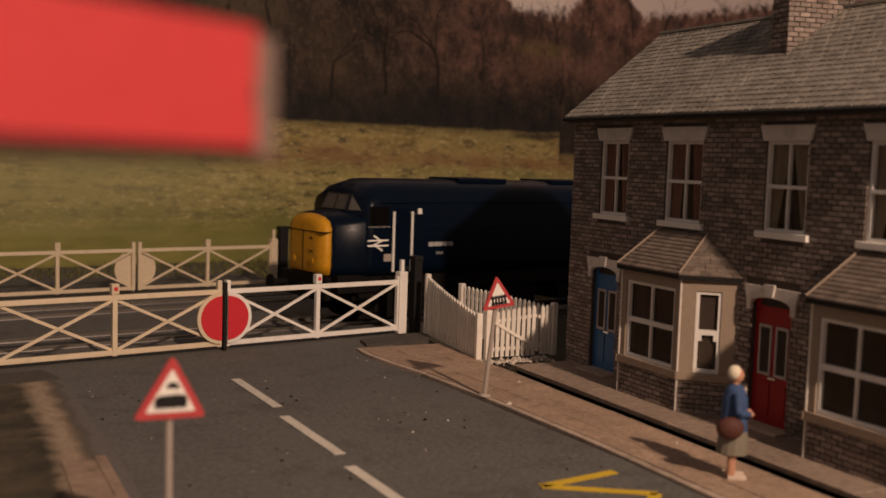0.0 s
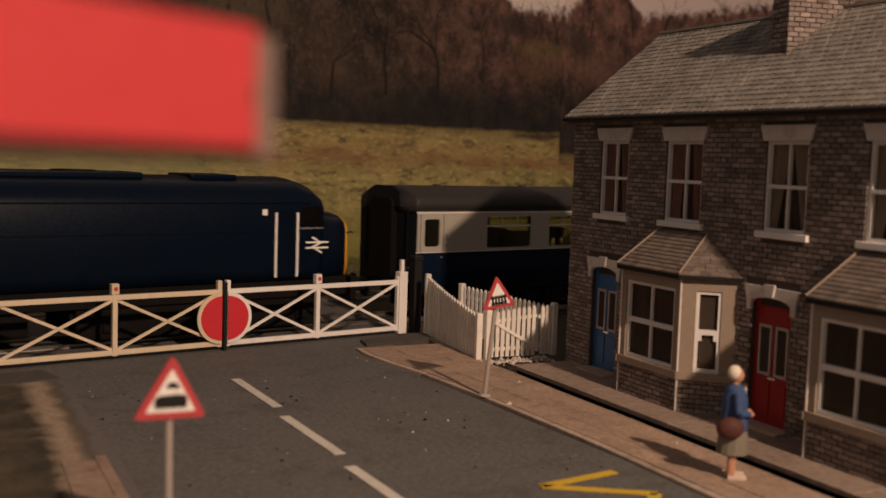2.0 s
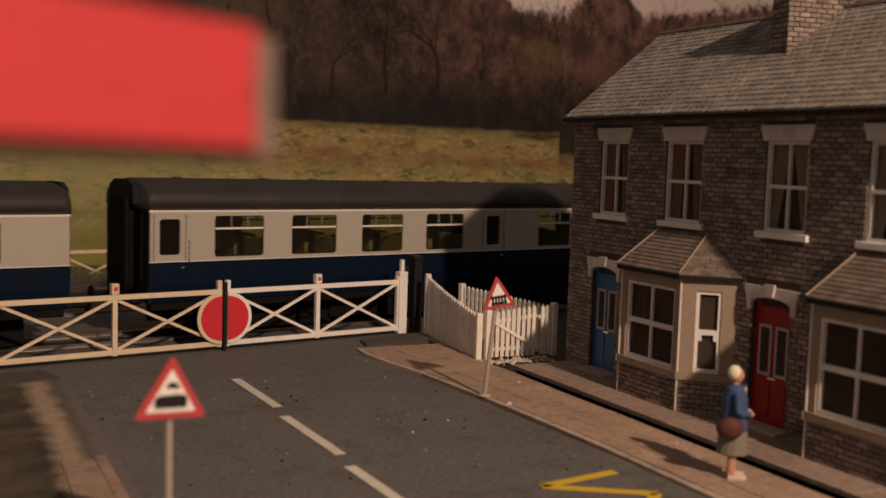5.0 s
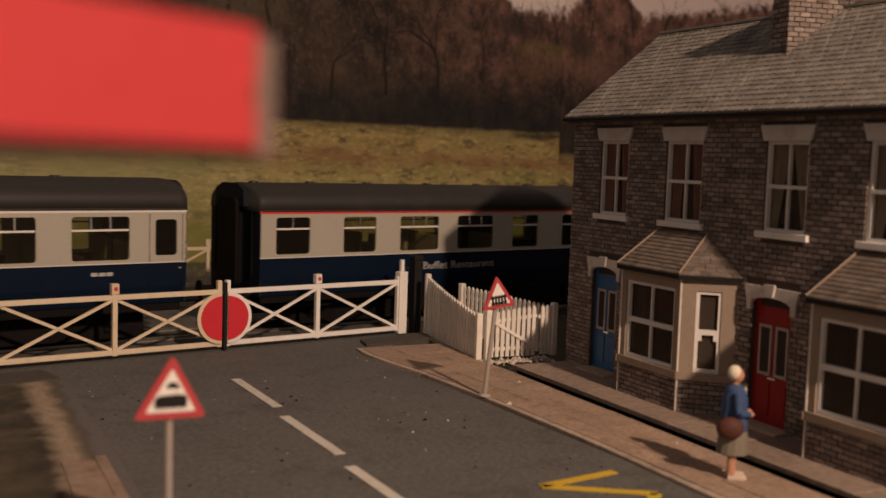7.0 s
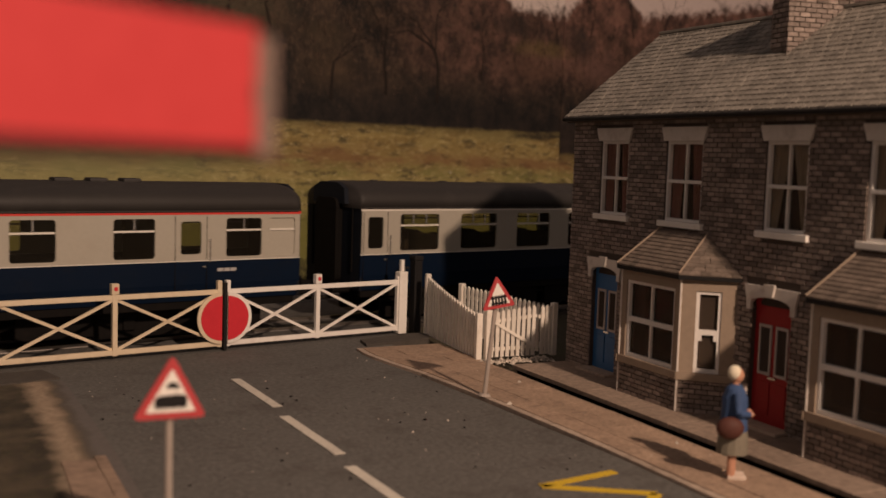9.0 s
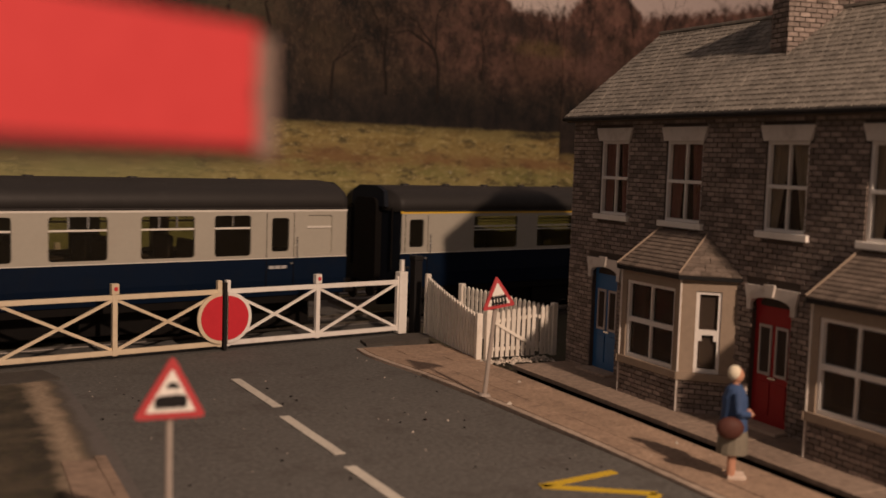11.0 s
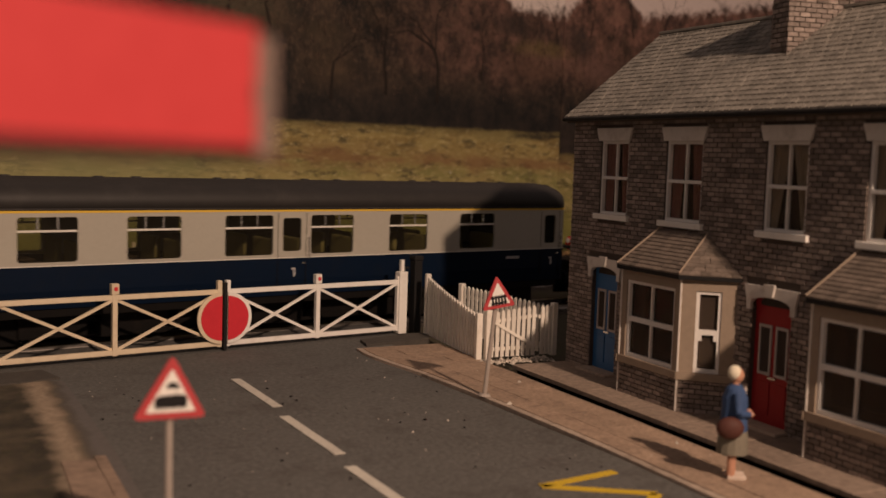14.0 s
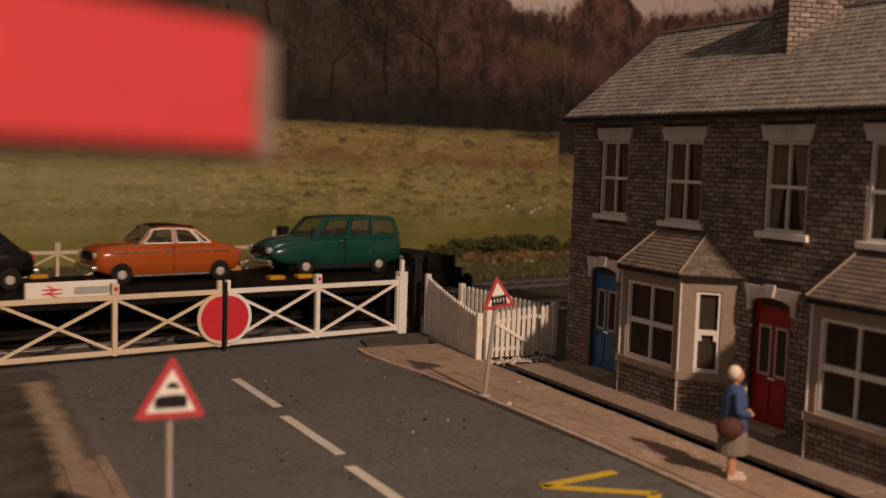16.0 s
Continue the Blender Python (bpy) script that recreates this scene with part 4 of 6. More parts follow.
def panel_door(house, y0, y1, paint, z0=.12):
    """Four-panel door with two tall panes, fanlight and stone head."""
    x = XF + .09
    d = part("door", boxed(x, x + .06, y0, y1, z0, z0 + 2.08), M[paint], house, "painted door with two tall narrow panes")
    w = y1 - y0
    for k in (0, 1):
        a = y0 + w * (.13 + .42 * k)
        b = a + w * .32
        # opaque pane, its dark colour standing in for the dim hall
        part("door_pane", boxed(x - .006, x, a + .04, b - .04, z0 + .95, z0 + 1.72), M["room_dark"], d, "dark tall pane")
        bm = bmesh.new()
        for q in ((a, a + .04, z0 + .9, z0 + 1.78), (b - .04, b, z0 + .9, z0 + 1.78), (a + .04, b - .04, z0 + .9, z0 + .95), (a + .04, b - .04, z0 + 1.73, z0 + 1.78)):
            box(bm, x - .025, x - .001, *q)
        part("pane_bead", bm, M["bead"], d)
        part("lower_panel", boxed(x - .02, x - .001, a, b, z0 + .2, z0 + .78, .008), M[paint], d)
    part("letter_plate", boxed(x - .02, x - .001, y0 + w * .4, y0 + w * .6, z0 + .84, z0 + .88), M["chrome"], d)
    zs = z0 + 2.08
    bm = bmesh.new()
    n = 10
    pts = [(y0, zs), (y1, zs), (y1, zs + .12)] + [((y0 + y1) / 2 + w / 2 * math.cos(math.pi * i / n), zs + .12 + .2 * math.sin(math.pi * i / n)) for i in range(1, n)] + [(y0, zs + .12)]
    prism(bm, pts, "x", x - .01, x + .06)
    fan = part("fanlight", bm, M[paint], house)
    # arched pane coloured dark like the dim hall
    bm = bmesh.new()
    prism(bm, [((y0 + y1) / 2 + (y - (y0 + y1) / 2) * .72, zs + .03 + (z - zs) * .5) for y, z in pts], "x", x - .02, x - .012)
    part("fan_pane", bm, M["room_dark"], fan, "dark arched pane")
    # stone head with an arched opening and a keystone
    bm = bmesh.new()
    arch_pts = [((y0 + y1) / 2 - w / 2 * math.cos(math.pi * i / n), zs + .08 + .11 * math.sin(math.pi * i / n)) for i in range(n + 1)]
    prism(bm, [(y1, zs - .06), (y1 + .10, zs - .06), (y1 + .11, zs + .12), (y1 + .17, zs + .37), (y0 - .17, zs + .37), (y0 - .11, zs + .12), (y0 - .10, zs - .06), (y0, zs - .06)] + arch_pts, "x", XF - .06, XF + .04)
    head = part("door_head", bm, M["lintel"], house, "pale flared stone door head")
    ym = (y0 + y1) / 2
    bm = bmesh.new()
    prism(bm, [(ym - .08, zs + .21), (ym + .08, zs + .21), (ym + .12, zs + .42), (ym - .12, zs + .42)], "x", XF - .10, XF - .055)
    part("keystone", bm, M["lintel"], head)
    part("doorstep", boxed(XF - .3, XF + .1, y0 - .08, y1 + .08, .1, .17, .015), M["kerb"], house)


def bay_window(house, ya, yb, rnd):
    """Canted bay between ya < yb at the wall, front .7 m proud."""
    out, cantd = .72, .68
    xf = XF - out
    f0, f1 = ya + cantd, yb - cantd
    plan = [(XF, ya), (xf, f0), (xf, f1), (XF, yb)]
    bay = part("bay_window", prism(bmesh.new(), [(x + .02 if x < XF else x, y) for x, y in plan], "z", .1, .74), M["mortar"], house, "canted stone bay window with slate roof")
    for (x0, y0), (x1, y1) in zip(plan, plan[1:]):
        d = Vector((x1 - x0, y1 - y0, 0))
        L = d.length
        d.normalize()
        nrm = Vector((-d.y, d.x, 0))
        if nrm.x > 0:
            nrm = -nrm
        o = Vector((x0, y0, 0))
        loc = lambda u, w, z, o=o, d=d, nrm=nrm: tuple(o + d * u + nrm * w + Vector((0, 0, z)))
        brick_mesh("bay_bricks", brick_spans(0, L, .12, .70, []), loc, .02, bay, rnd, M["brick"])

        def slab(u0, u1, z0, z1, w0, w1, mat, name, label="", bev=0.0):
            bm = bmesh.new()
            vs = [bm.verts.new(loc(u, w, z)) for z in (z0, z1) for u, w in ((u0, w0), (u1, w0), (u1, w1), (u0, w1))]
            fs = [bm.faces.new([vs[i] for i in q]) for q in BOX_FACES]
            bmesh.ops.recalc_face_normals(bm, faces=fs)
            return part(name, bm, M[mat], bay, label)
        wide = L > 1.3
        e = .16 if wide else .27
        slab(-.04, L + .04, .72, .86, -.1, .06, "render", "bay_sill")
        slab(0, L, 2.36, 2.62, -.1, .012, "render", "bay_head")
        slab(0, e, .86, 2.36, -.1, .012, "render", "pier")
        slab(L - e, L, .86, 2.36, -.1, .012, "render", "pier")
        t = .06
        slab(e, L - e, .86, 2.36, -.10, -.09, "glass", "bay_pane").visible_shadow = False
        for q in ((e, e + t, .86, 2.36), (L - e - t, L - e, .86, 2.36), (e + t, L - e - t, 2.3, 2.36), (e + t, L - e - t, .86, .93), (e + t, L - e - t, 1.56, 1.65)):
            slab(*q, -.09, -.02, "frame", "sash_bar")
        if wide:
            slab(L / 2 - .02, L / 2 + .02, .93, 2.3, -.085, -.03, "frame", "sash_bar")
        else:
            # shaped meeting rail
            slab(e + t, e + t + .06, 1.45, 1.56, -.09, -.025, "frame", "sash_bar")
            slab(L - e - t - .06, L - e - t, 1.45, 1.56, -.09, -.025, "frame", "sash_bar")
    # corner stops
    for x, y in plan[1:3]:
        bm = bmesh.new()
        cyl(bm, (x - .012, y, .1), (x - .012, y, 2.62), .022, n=8)
        part("corner_bead", bm, M["lintel"], bay)
    # roof with overlapping slate courses
    ov = .12
    ez, az = 2.64, 3.36
    r0, r1 = (ya + yb) / 2 - .70, (ya + yb) / 2 + .70
    A, B, C, D = (XF, ya - ov), (xf - ov, f0 - ov * .4), (xf - ov, f1 + ov * .4), (XF, yb + ov)
    # black soffit edge paints the shadow line below the bay roof
    bm = bmesh.new()
    prism(bm, [A, B, C, D], "z", ez - .08, ez)
    part("bay_soffit_shade", bm, M["black"], bay)
    for (p0, p1), (q0, q1) in (((A, B), ((XF, r0), (XF, r0))), ((B, C), ((XF, r0), (XF, r1))), ((C, D), ((XF, r1), (XF, r1)))):
        vs, fs = [], []
        rows = 11
        P0, P1, Q0, Q1 = (Vector((*p, ez)) for p in (p0, p1, (0, 0), (0, 0)))
        Q0, Q1 = Vector((*q0, az)), Vector((*q1, az))
        for i in range(rows):
            t0, t1 = i / rows, min(1, (i + 1.12) / rows)
            a, b, c, d = P0.lerp(Q0, t0), P1.lerp(Q1, t0), P1.lerp(Q1, t1), P0.lerp(Q0, t1)
            n = max(1, round((b - a).length / .19))
            for j in range(n):
                s0, s1 = (j + .02) / n, (j + .98) / n
                lift = Vector((0, 0, .028))
                k = len(vs)
                low0, low1, up1, up0 = a.lerp(b, s0) + lift, a.lerp(b, s1) + lift, d.lerp(c, s1) + lift * .2, d.lerp(c, s0) + lift * .2
                pydata("slate", [low0, low1, up1, up0, low0 - lift * 1.1, low1 - lift * 1.1], [(0, 1, 2, 3), (4, 5, 1, 0), (4, 0, 3), (1, 5, 2)], M["bay_slate"], bay)
    for p, q in ((B, (XF, r0)), (C, (XF, r1))):
        bm = bmesh.new()
        cyl(bm, (*p, ez + .03), (*q, az + .03), .02, .02, 8)
        part("hip_roll", bm, M["render"], bay)


def house(y_top, door_paint, curtain, rnd, first, label):
    """One terraced house from y_top towards the camera, 4.9 m wide, facade at XF."""
    W = 4.9
    y0, y1 = y_top - W, y_top
    h = thing("terraced_house", label, "house", None, "terrace of houses")
    A = (y_top - 2.0, y_top - 1.02, 3.52, 5.07)
    B = (y_top - 4.29, y_top - 3.22, 3.52, 5.07)
    D = (y_top - 1.83, y_top - .90, .12, 2.5)
    bay = (y_top - 5.42, y_top - 2.28)
    bay_in = (max(y0 + .05, bay[0] + .5), bay[1] - .5, .86, 2.36)
    holes = [A, B, D, bay_in]
    ys = sorted({y0, y1, *(v for q in holes for v in q[:2])})
    zs = sorted({0.0, 5.55, *(v for q in holes for v in q[2:])})
    bm = bmesh.new()
    for a, b in zip(ys, ys[1:]):
        for c, d in zip(zs, zs[1:]):
            my, mz = (a + b) / 2, (c + d) / 2
            if not any(q[0] < my < q[1] and q[2] < mz < q[3] for q in holes):
                bm.faces.new([bm.verts.new((XF, p, q)) for p, q in ((a, c), (a, d), (b, d), (b, c))])
    bmesh.ops.remove_doubles(bm, verts=bm.verts, dist=1e-5)
    ext = bmesh.ops.extrude_face_region(bm, geom=list(bm.faces))
    bmesh.ops.translate(bm, verts=[v for v in ext["geom"] if isinstance(v, bmesh.types.BMVert)], vec=(.28, 0, 0))
    bmesh.ops.recalc_face_normals(bm, faces=bm.faces)
    wall = part("wall", bm, M["mortar"], h, "brown brick front wall")
    skip = [(A[0] - .0, A[1] + .0, A[2] - .12, A[3]), (A[0] - .1, A[1] + .1, A[3], 5.34), (B[0], B[1], B[2] - .12, B[3]), (B[0] - .1, B[1] + .1, B[3], 5.34),
            (D[0] - .16, D[1] + .16, 2.16, 2.62), D, (bay[0] + .15, bay[1] - .15, 0, 2.7)]
    rects = brick_spans(y0, y1, .1, 5.5, skip)
    pick = [r for r in rects if r[2] > 3.3 and r[0] < y_top - 2.3][:300] if not first else []
    chosen = set(pick)
    place = lambda a, w, z: (XF - w, a, z)
    brick_mesh("bricks", [r for r in rects if r not in chosen], place, .022, wall, rnd, M["brick"])
    shared = {}
    for a, b, z, z2 in pick:
        key = round(b - a, 2)
        if key not in shared:
            o = pydata("brick", [(x, y, zz) for zz in (0, z2 - z) for x, y in ((0, 0), (-.024, 0), (-.024, b - a), (0, b - a))], BOX_FACES, M["brick_piece"], wall)
            shared[key] = o.data
        else:
            o = new("brick", shared[key])
            o.parent = wall
        o.location = (XF * S, a * S, z * S)
    # rear, end and party walls, floor of the attic
    part("rear_wall", boxed(17.4, 17.65, y0, y1, 0, 5.55), M["mortar"], h)
    for yy, on in ((y1 - .26, True), (y0 + .01, True)):
        bm = bmesh.new()
        prism(bm, [(XF + .28, 0), (17.4, 0), (17.4, 5.5), (15.3, 7.35), (XF + .28, 5.6)], "y", yy, yy + .25)
        part("side_wall", bm, M["mortar"], h)
    # partition and floor coloured dark to make the rooms look unlit
    part("interior_partition", boxed(14.2, 14.3, y0 + .26, y1 - .26, 0, 5.5), M["room_dark"], h, "partition coloured dark as the dim room behind the windows")
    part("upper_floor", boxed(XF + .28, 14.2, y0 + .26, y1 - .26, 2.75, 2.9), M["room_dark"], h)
    if first:
        brick_mesh("end_bricks", brick_spans(XF, 17.6, .1, 5.5, []), lambda a, w, z: (a, y1 + w - .01, z), .02, h, rnd, M["brick"])
    for q in (A, B):
        sash_window(h, *q, curtain)
        lintel(h, q[0], q[1], q[3], 5.34)
        part("sill", boxed(XF - .09, XF + .1, q[0] - .11, q[1] + .11, q[2] - .11, q[2] + .005, .012), M["white"], h, "pale window sill")
    panel_door(h, D[0], D[1], door_paint)
    bay_window(h, bay[0], bay[1], rnd)
    # roof: slates laid in courses on a boarded slope
    e0, e1 = Vector((XF - .28, 0, 5.58)), Vector((15.3, 0, 7.62))
    ya, yb = y0, y1 + (.06 if first else 0)
    bm = bmesh.new()
    prism(bm, [(e0.x, e0.z - .03), (e1.x, e1.z - .03), (18.0, 5.5), (17.9, 5.4), (e1.x, e1.z - .2), (e0.x + .1, e0.z - .12)], "y", ya, yb)
    roof = part("roof", bm, M["mortar"], h, "grey slate roof")
    rows, n = 21, 29
    vs, fs = [], []
    pieces, slates = [], {}
    for i in range(rows):
        t0, t1 = i / rows, min(1.0, (i + 1.15) / rows)
        for j in range(-1, n + 1):
            a = ya + (yb - ya) * (j + .5 * (i % 2)) / n
            b = a + (yb - ya) / n
            a, b = max(a + .012, ya), min(b - .012, yb)
            if b - a > .04:
                pieces.append((a, b, t0, t1, rnd.uniform(.018, .034)))
    for q, (a, b, t0, t1, th) in enumerate(pieces):
        lo, hi = e0.lerp(e1, t0), e0.lerp(e1, t1)
        quad = [Vector((lo.x, a, lo.z + th)), Vector((lo.x, b, lo.z + th)), Vector((hi.x, b, hi.z + .006)), Vector((hi.x, a, hi.z + .006))]
        quad += [Vector((lo.x, a, lo.z - .01)), Vector((lo.x, b, lo.z - .01))]
        face = [(0, 3, 2, 1), (4, 0, 1, 5), (4, 3, 0), (5, 1, 2)]
        if not first and q < 300:
            key = (round(b - a, 2), round(th, 2), t1 == 1.0)
            if key not in slates:
                slates[key] = pydata("slate", [v - Vector((lo.x, a, lo.z)) for v in quad], face, M["slate_piece"], roof)
                piece = slates[key]
            else:
                piece = new("slate", slates[key].data)
                piece.parent = roof
            piece.location = (lo.x * S, a * S, lo.z * S)
            continue
        k = len(vs)
        vs += quad
        fs += [tuple(k + v for v in f) for f in face]
    o = pydata("slating", vs, fs, M["slate"], roof)
    o["kind"] = "stuff"
    part("ridge", boxed(e1.x - .10, e1.x + .10, ya, yb, e1.z - .03, e1.z + .035, .012), M["slate"], roof)
    # gutter and fascia coloured black to stand in for shade beneath the eaves
    part("gutter", boxed(XF - .34, XF - .2, ya, yb, 5.49, 5.57, .03), M["black"], h, "eaves gutter coloured black as the shade beneath the eaves")
    part("fascia", boxed(XF - .2, XF + .02, ya, yb, 5.5, 5.56), M["black"], h)
    return h


def build_houses():
    rnd = random.Random(7)
    house(19.55, "door_blue", "curtain_pink", rnd, True, "brown brick terraced house with blue door and red curtains")
    house(14.65, "door_red", "curtain_cream", rnd, False, "brown brick terraced house with red door and cream curtains")
    # chimney stack on the party wall
    c = thing("chimney_stack", "square brick chimney stack on the slate roof", "chimney")
    x0, x1, ya, yb, z0, z1 = 14.15, 15.5, 14.30, 14.86, 6.3, 8.12
    turn = P(14.8, 14.58, 0, -12) @ P(-14.8, -14.58, 0)
    c.matrix_basis = turn
    part("chimney_shaft", boxed(x0 + .012, x1 - .012, ya + .012, yb - .012, z0, z1), M["mortar"], c)
    brick_mesh("front_bricks", brick_spans(ya, yb, z0, z1, []), lambda a, w, z: (x0 + .01 - w, a, z), .02, c, rnd, M["brick"])
    brick_mesh("side_bricks", brick_spans(x0, x1, z0, z1, []), lambda a, w, z: (a, ya + .01 - w, z), .02, c, rnd, M["brick"])
    part("capping", boxed(x0 - .08, x1 + .08, ya - .08, yb + .08, z1, z1 + .15, .02), M["lintel"], c)


# ---- the small painted figure on the pavement: one plain mesh ----
def build_figure():
    bm = bmesh.new()
    def ellipse(z, rx, ry, cx=0, cy=0, n=14):
        return [(cx + rx * math.cos(2 * math.pi * i / n), cy + ry * math.sin(2 * math.pi * i / n), z) for i in range(n)]
    for s in (-1, 1):
        loft(bm, [ellipse(.05, .05, .06, s * .085, -.02 * s), ellipse(.25, .055, .06, s * .085, -.02 * s), ellipse(.5, .07, .075, s * .08, 0)], 0)
        box(bm, s * .085 - .05, s * .085 + .05, -.2, .07, 0, .075, .02, 1)
    loft(bm, [ellipse(.38, .21, .23), ellipse(.62, .20, .215), ellipse(.85, .17, .18), ellipse(.95, .15, .15)], 3)
    loft(bm, [ellipse(.72, .19, .20), ellipse(.95, .18, .19), ellipse(1.2, .2, .18), ellipse(1.34, .17, .13), ellipse(1.40, .07, .07)], 2)
    for s in (-1, 1):
        cyl(bm, (s * .2, 0, 1.3), (s * .25, -.02, 1.02), .065, .055, 10, 2)
        cyl(bm, (s * .25, -.02, 1.02), (s * .1, -.2, .98), .055, .045, 10, 2)
        ball(bm, (s * .09, -.22, .98), .05, .05, .045, 8, 0)
    cyl(bm, (0, 0, 1.36), (0, -.005, 1.48), .05, .05, 10, 0)
    ball(bm, (0, -.015, 1.53), .088, .1, .12, 12, 0)
    ball(bm, (0, .025, 1.565), .105, .105, .115, 12, 4)
    ball(bm, (-.24, .09, .80), .12, .20, .165, 14, 5)
    box(bm, -.035, .035, -.155, -.12, .95, 1.36, .01, 6)
    f = part("painted_figure", bm, [M[k] for k in ("skin", "blouse", "jacket", "skirt", "hair", "bag", "blouse")], m=P(10.55, 11.42, .062, 58))
    tagged(f, "small painted model figure in blue jacket on the flagstones", "figurine")


# ---- train ----
L_COACH = 20.84
Z0, ZB, Z_TOP = 1.02, 1.97, 3.14      # body bottom, band bottom, band top


def wheelset(parent, u, r=.46):
    bm = bmesh.new()
    cyl(bm, (u, -.72, r + .06), (u, .72, r + .06), .07, n=8)
    ax = part("axle", bm, M["under"], parent)
    for s in (-1, 1):
        bm = bmesh.new()
        cyl(bm, (u, s * .60, r + .06), (u, s * .72, r + .06), r, n=20)
        part("wheel", bm, M["under"], ax)


def bogie(parent, u, gauge=1.3):
    b = part("bogie", boxed(u - 1.75, u + 1.75, -1.0, 1.0, .62, .78, .02), M["under"], parent)
    for s in (-1, 1):
        # side frames made low and long to stop light passing beneath
        part("side_frame", boxed(u - 2.1, u + 2.1, s * 1.05 - .06, s * 1.05 + .06, .2, .84, .03), M["under"], b)
    for d in (-gauge, gauge):
        for s in (-1, 1):
            part("axle_box", boxed(u + d - .14, u + d + .14, s * 1.13 - .06, s * 1.13 + .06, .38, .68, .03), M["under"], b)
    for d in (-gauge, gauge):
        wheelset(parent, u + d)


def arrow_mark(bm, x, y, z, h, mat=0):
    """Two level bars joined by slanting strokes."""
    w = h * 1.6
    for zz, sh in ((z + h * .17, .1), (z - h * .17, -.1)):
        box(bm, x - w / 2, x + w / 2, y - .006, y, zz - h * .055, zz + h * .055, 0, mat)
    bar(bm, (x - w * .22, y - .004, z + h * .5), (x + w * .12, y - .004, z + h * .17), h * .11, .006, mat)
    bar(bm, (x - w * .28, y - .004, z - h * .17), (x + w * .22, y - .004, z + h * .17), h * .11, .006, mat)
    bar(bm, (x - w * .12, y - .004, z - h * .17), (x + w * .22, y - .004, z - h * .5), h * .11, .006, mat)


def coach(label, windows, stripe=None, vents=(), lettering=None, seat="seat", toplight=2, extras=(), drop=0.0):
    """A coach 0..L along x, near side at y = -1.45. windows: (from, to, kind)."""
    hw, th = 1.45, .06
    ZT = Z_TOP - drop
    wt, dt, wb = 3.05 - drop, 2.98 - drop, 2.72 - drop * .7
    c = thing("railway_coach", label, "railway coach", None, "train")
    body = part("body", boxed(0.05, L_COACH - .05, -1.3, 1.3, 1.0, 1.12), M["under"], c)
    bm = bmesh.new()
    for s in (-1, 1):
        a, b = sorted((s * hw, s * (hw - th)))
        prism(bm, [(s * (hw - .09), Z0), (s * (hw - .02), Z0 + .4), (s * hw, ZB), (s * (hw - th), ZB), (s * (hw - .09 - th), Z0)], "x", 0, L_COACH)
    part("lower_panel", bm, M["coach_blue"], c, "deep blue lower body side")
    # upper band with round-cornered openings
    for s in (-1, 1):
        ya, yb = s * hw, s * (hw - th)
        edge = .02
        for i, (w0, w1, kind) in enumerate(windows):
            nxt = windows[i + 1][0] if i + 1 < len(windows) else 2 * (L_COACH - .02) - w1
            e1 = (w1 + nxt) / 2
            hole = {"big": (w0, w1, 2.06, wt), "mid": (w0, w1, 2.06, wt), "door": (w0, w1, 2.14, dt), "frost": (w0, w1, 2.06, wt)}[kind]
            bm = bmesh.new()
            frame_panel(bm, edge, min(e1, L_COACH - .02), ZB + .02, ZT, hole, .075, ya, yb)
            part("window_panel", bm, M["coach_grey"], c, "pale grey window band")
            edge = e1
    for s in (-1, 1):
        y0, y1 = sorted((s * (hw + .004), s * (hw - .03)))
        part("lining", boxed(0, L_COACH, y0, y1, ZB, ZB + .02), M["line_white"], c)
        part("cantrail", boxed(0, L_COACH, y0, y1, ZT, ZT + (.075 if stripe else .05)), M[stripe] if stripe else M["line_white"], c)
    # glazing and window furniture on both sides
    for w0, w1, kind in windows:
        for s in (-1, 1):
            y = s * (hw - .045)
            zz = (2.14, dt) if kind == "door" else (2.06, wt)
            p = part("window_pane", boxed(w0, w1, y - .004, y + .004, *zz), M["coach_glass"] if kind != "frost" else M["coach_grey"], c)
            if kind in ("big", "mid", "frost"):
                ys = sorted((s * (hw - .05), s * (hw - .012)))
                part("window_bar", boxed(w0 + .01, w1 - .01, *ys, wb, wb + .045), M["line_white"], p)
                if toplight == 2 and kind != "frost":
                    for k in (1, 2) if w1 - w0 > 1.1 else (1,):
                        u = w0 + (w1 - w0) * k / (3 if w1 - w0 > 1.1 else 2)
                        part("vent_bar", boxed(u - .02, u + .02, *ys, wb + .045, wt), M["chrome"], p)
                if toplight == 1:
                    part("window_bar", boxed(w0 + .01, w1 - .01, *ys, wb - .09, wb - .065), M["line_white"], p)
            if kind == "door":
                for u in (w0 - .14, w1 + .14):
                    ys = sorted((s * (hw + .003), s * (hw - .02)))
                    part("door_joint", boxed(u - .008, u + .008, *ys, 1.2, ZT - .03), M["under"], p)
                ys = sorted((s * (hw + .035), s * (hw - .02)))
                part("grab_handle", boxed(w1 + .2, w1 + .235, *ys, 1.95, 2.5), M["chrome"], p)
                part("door_handle", boxed(w1 + .03, w1 + .1, *ys, 1.82, 1.86), M["chrome"], p)
    # interior
    part("floor", boxed(.1, L_COACH - .1, -1.3, 1.3, 1.14, 1.2), M["seat_dark"], c)
    big = [w for w in windows if w[2] == "big"]
    for i, (w0, w1, kind) in enumerate(big):
        m = (w0 + w1) / 2
        for s in (-1, 1):
            ya, yb = sorted((s * .25, s * 1.28))
            st = part("seat_pair", boxed(w0 - .28, w0 - .12, ya, yb, 1.25, 2.45, .05), M[seat], c)
            part("squab", boxed(w0 - .12, w0 + .25, ya, yb, 1.45, 1.62, .04), M[seat], st)
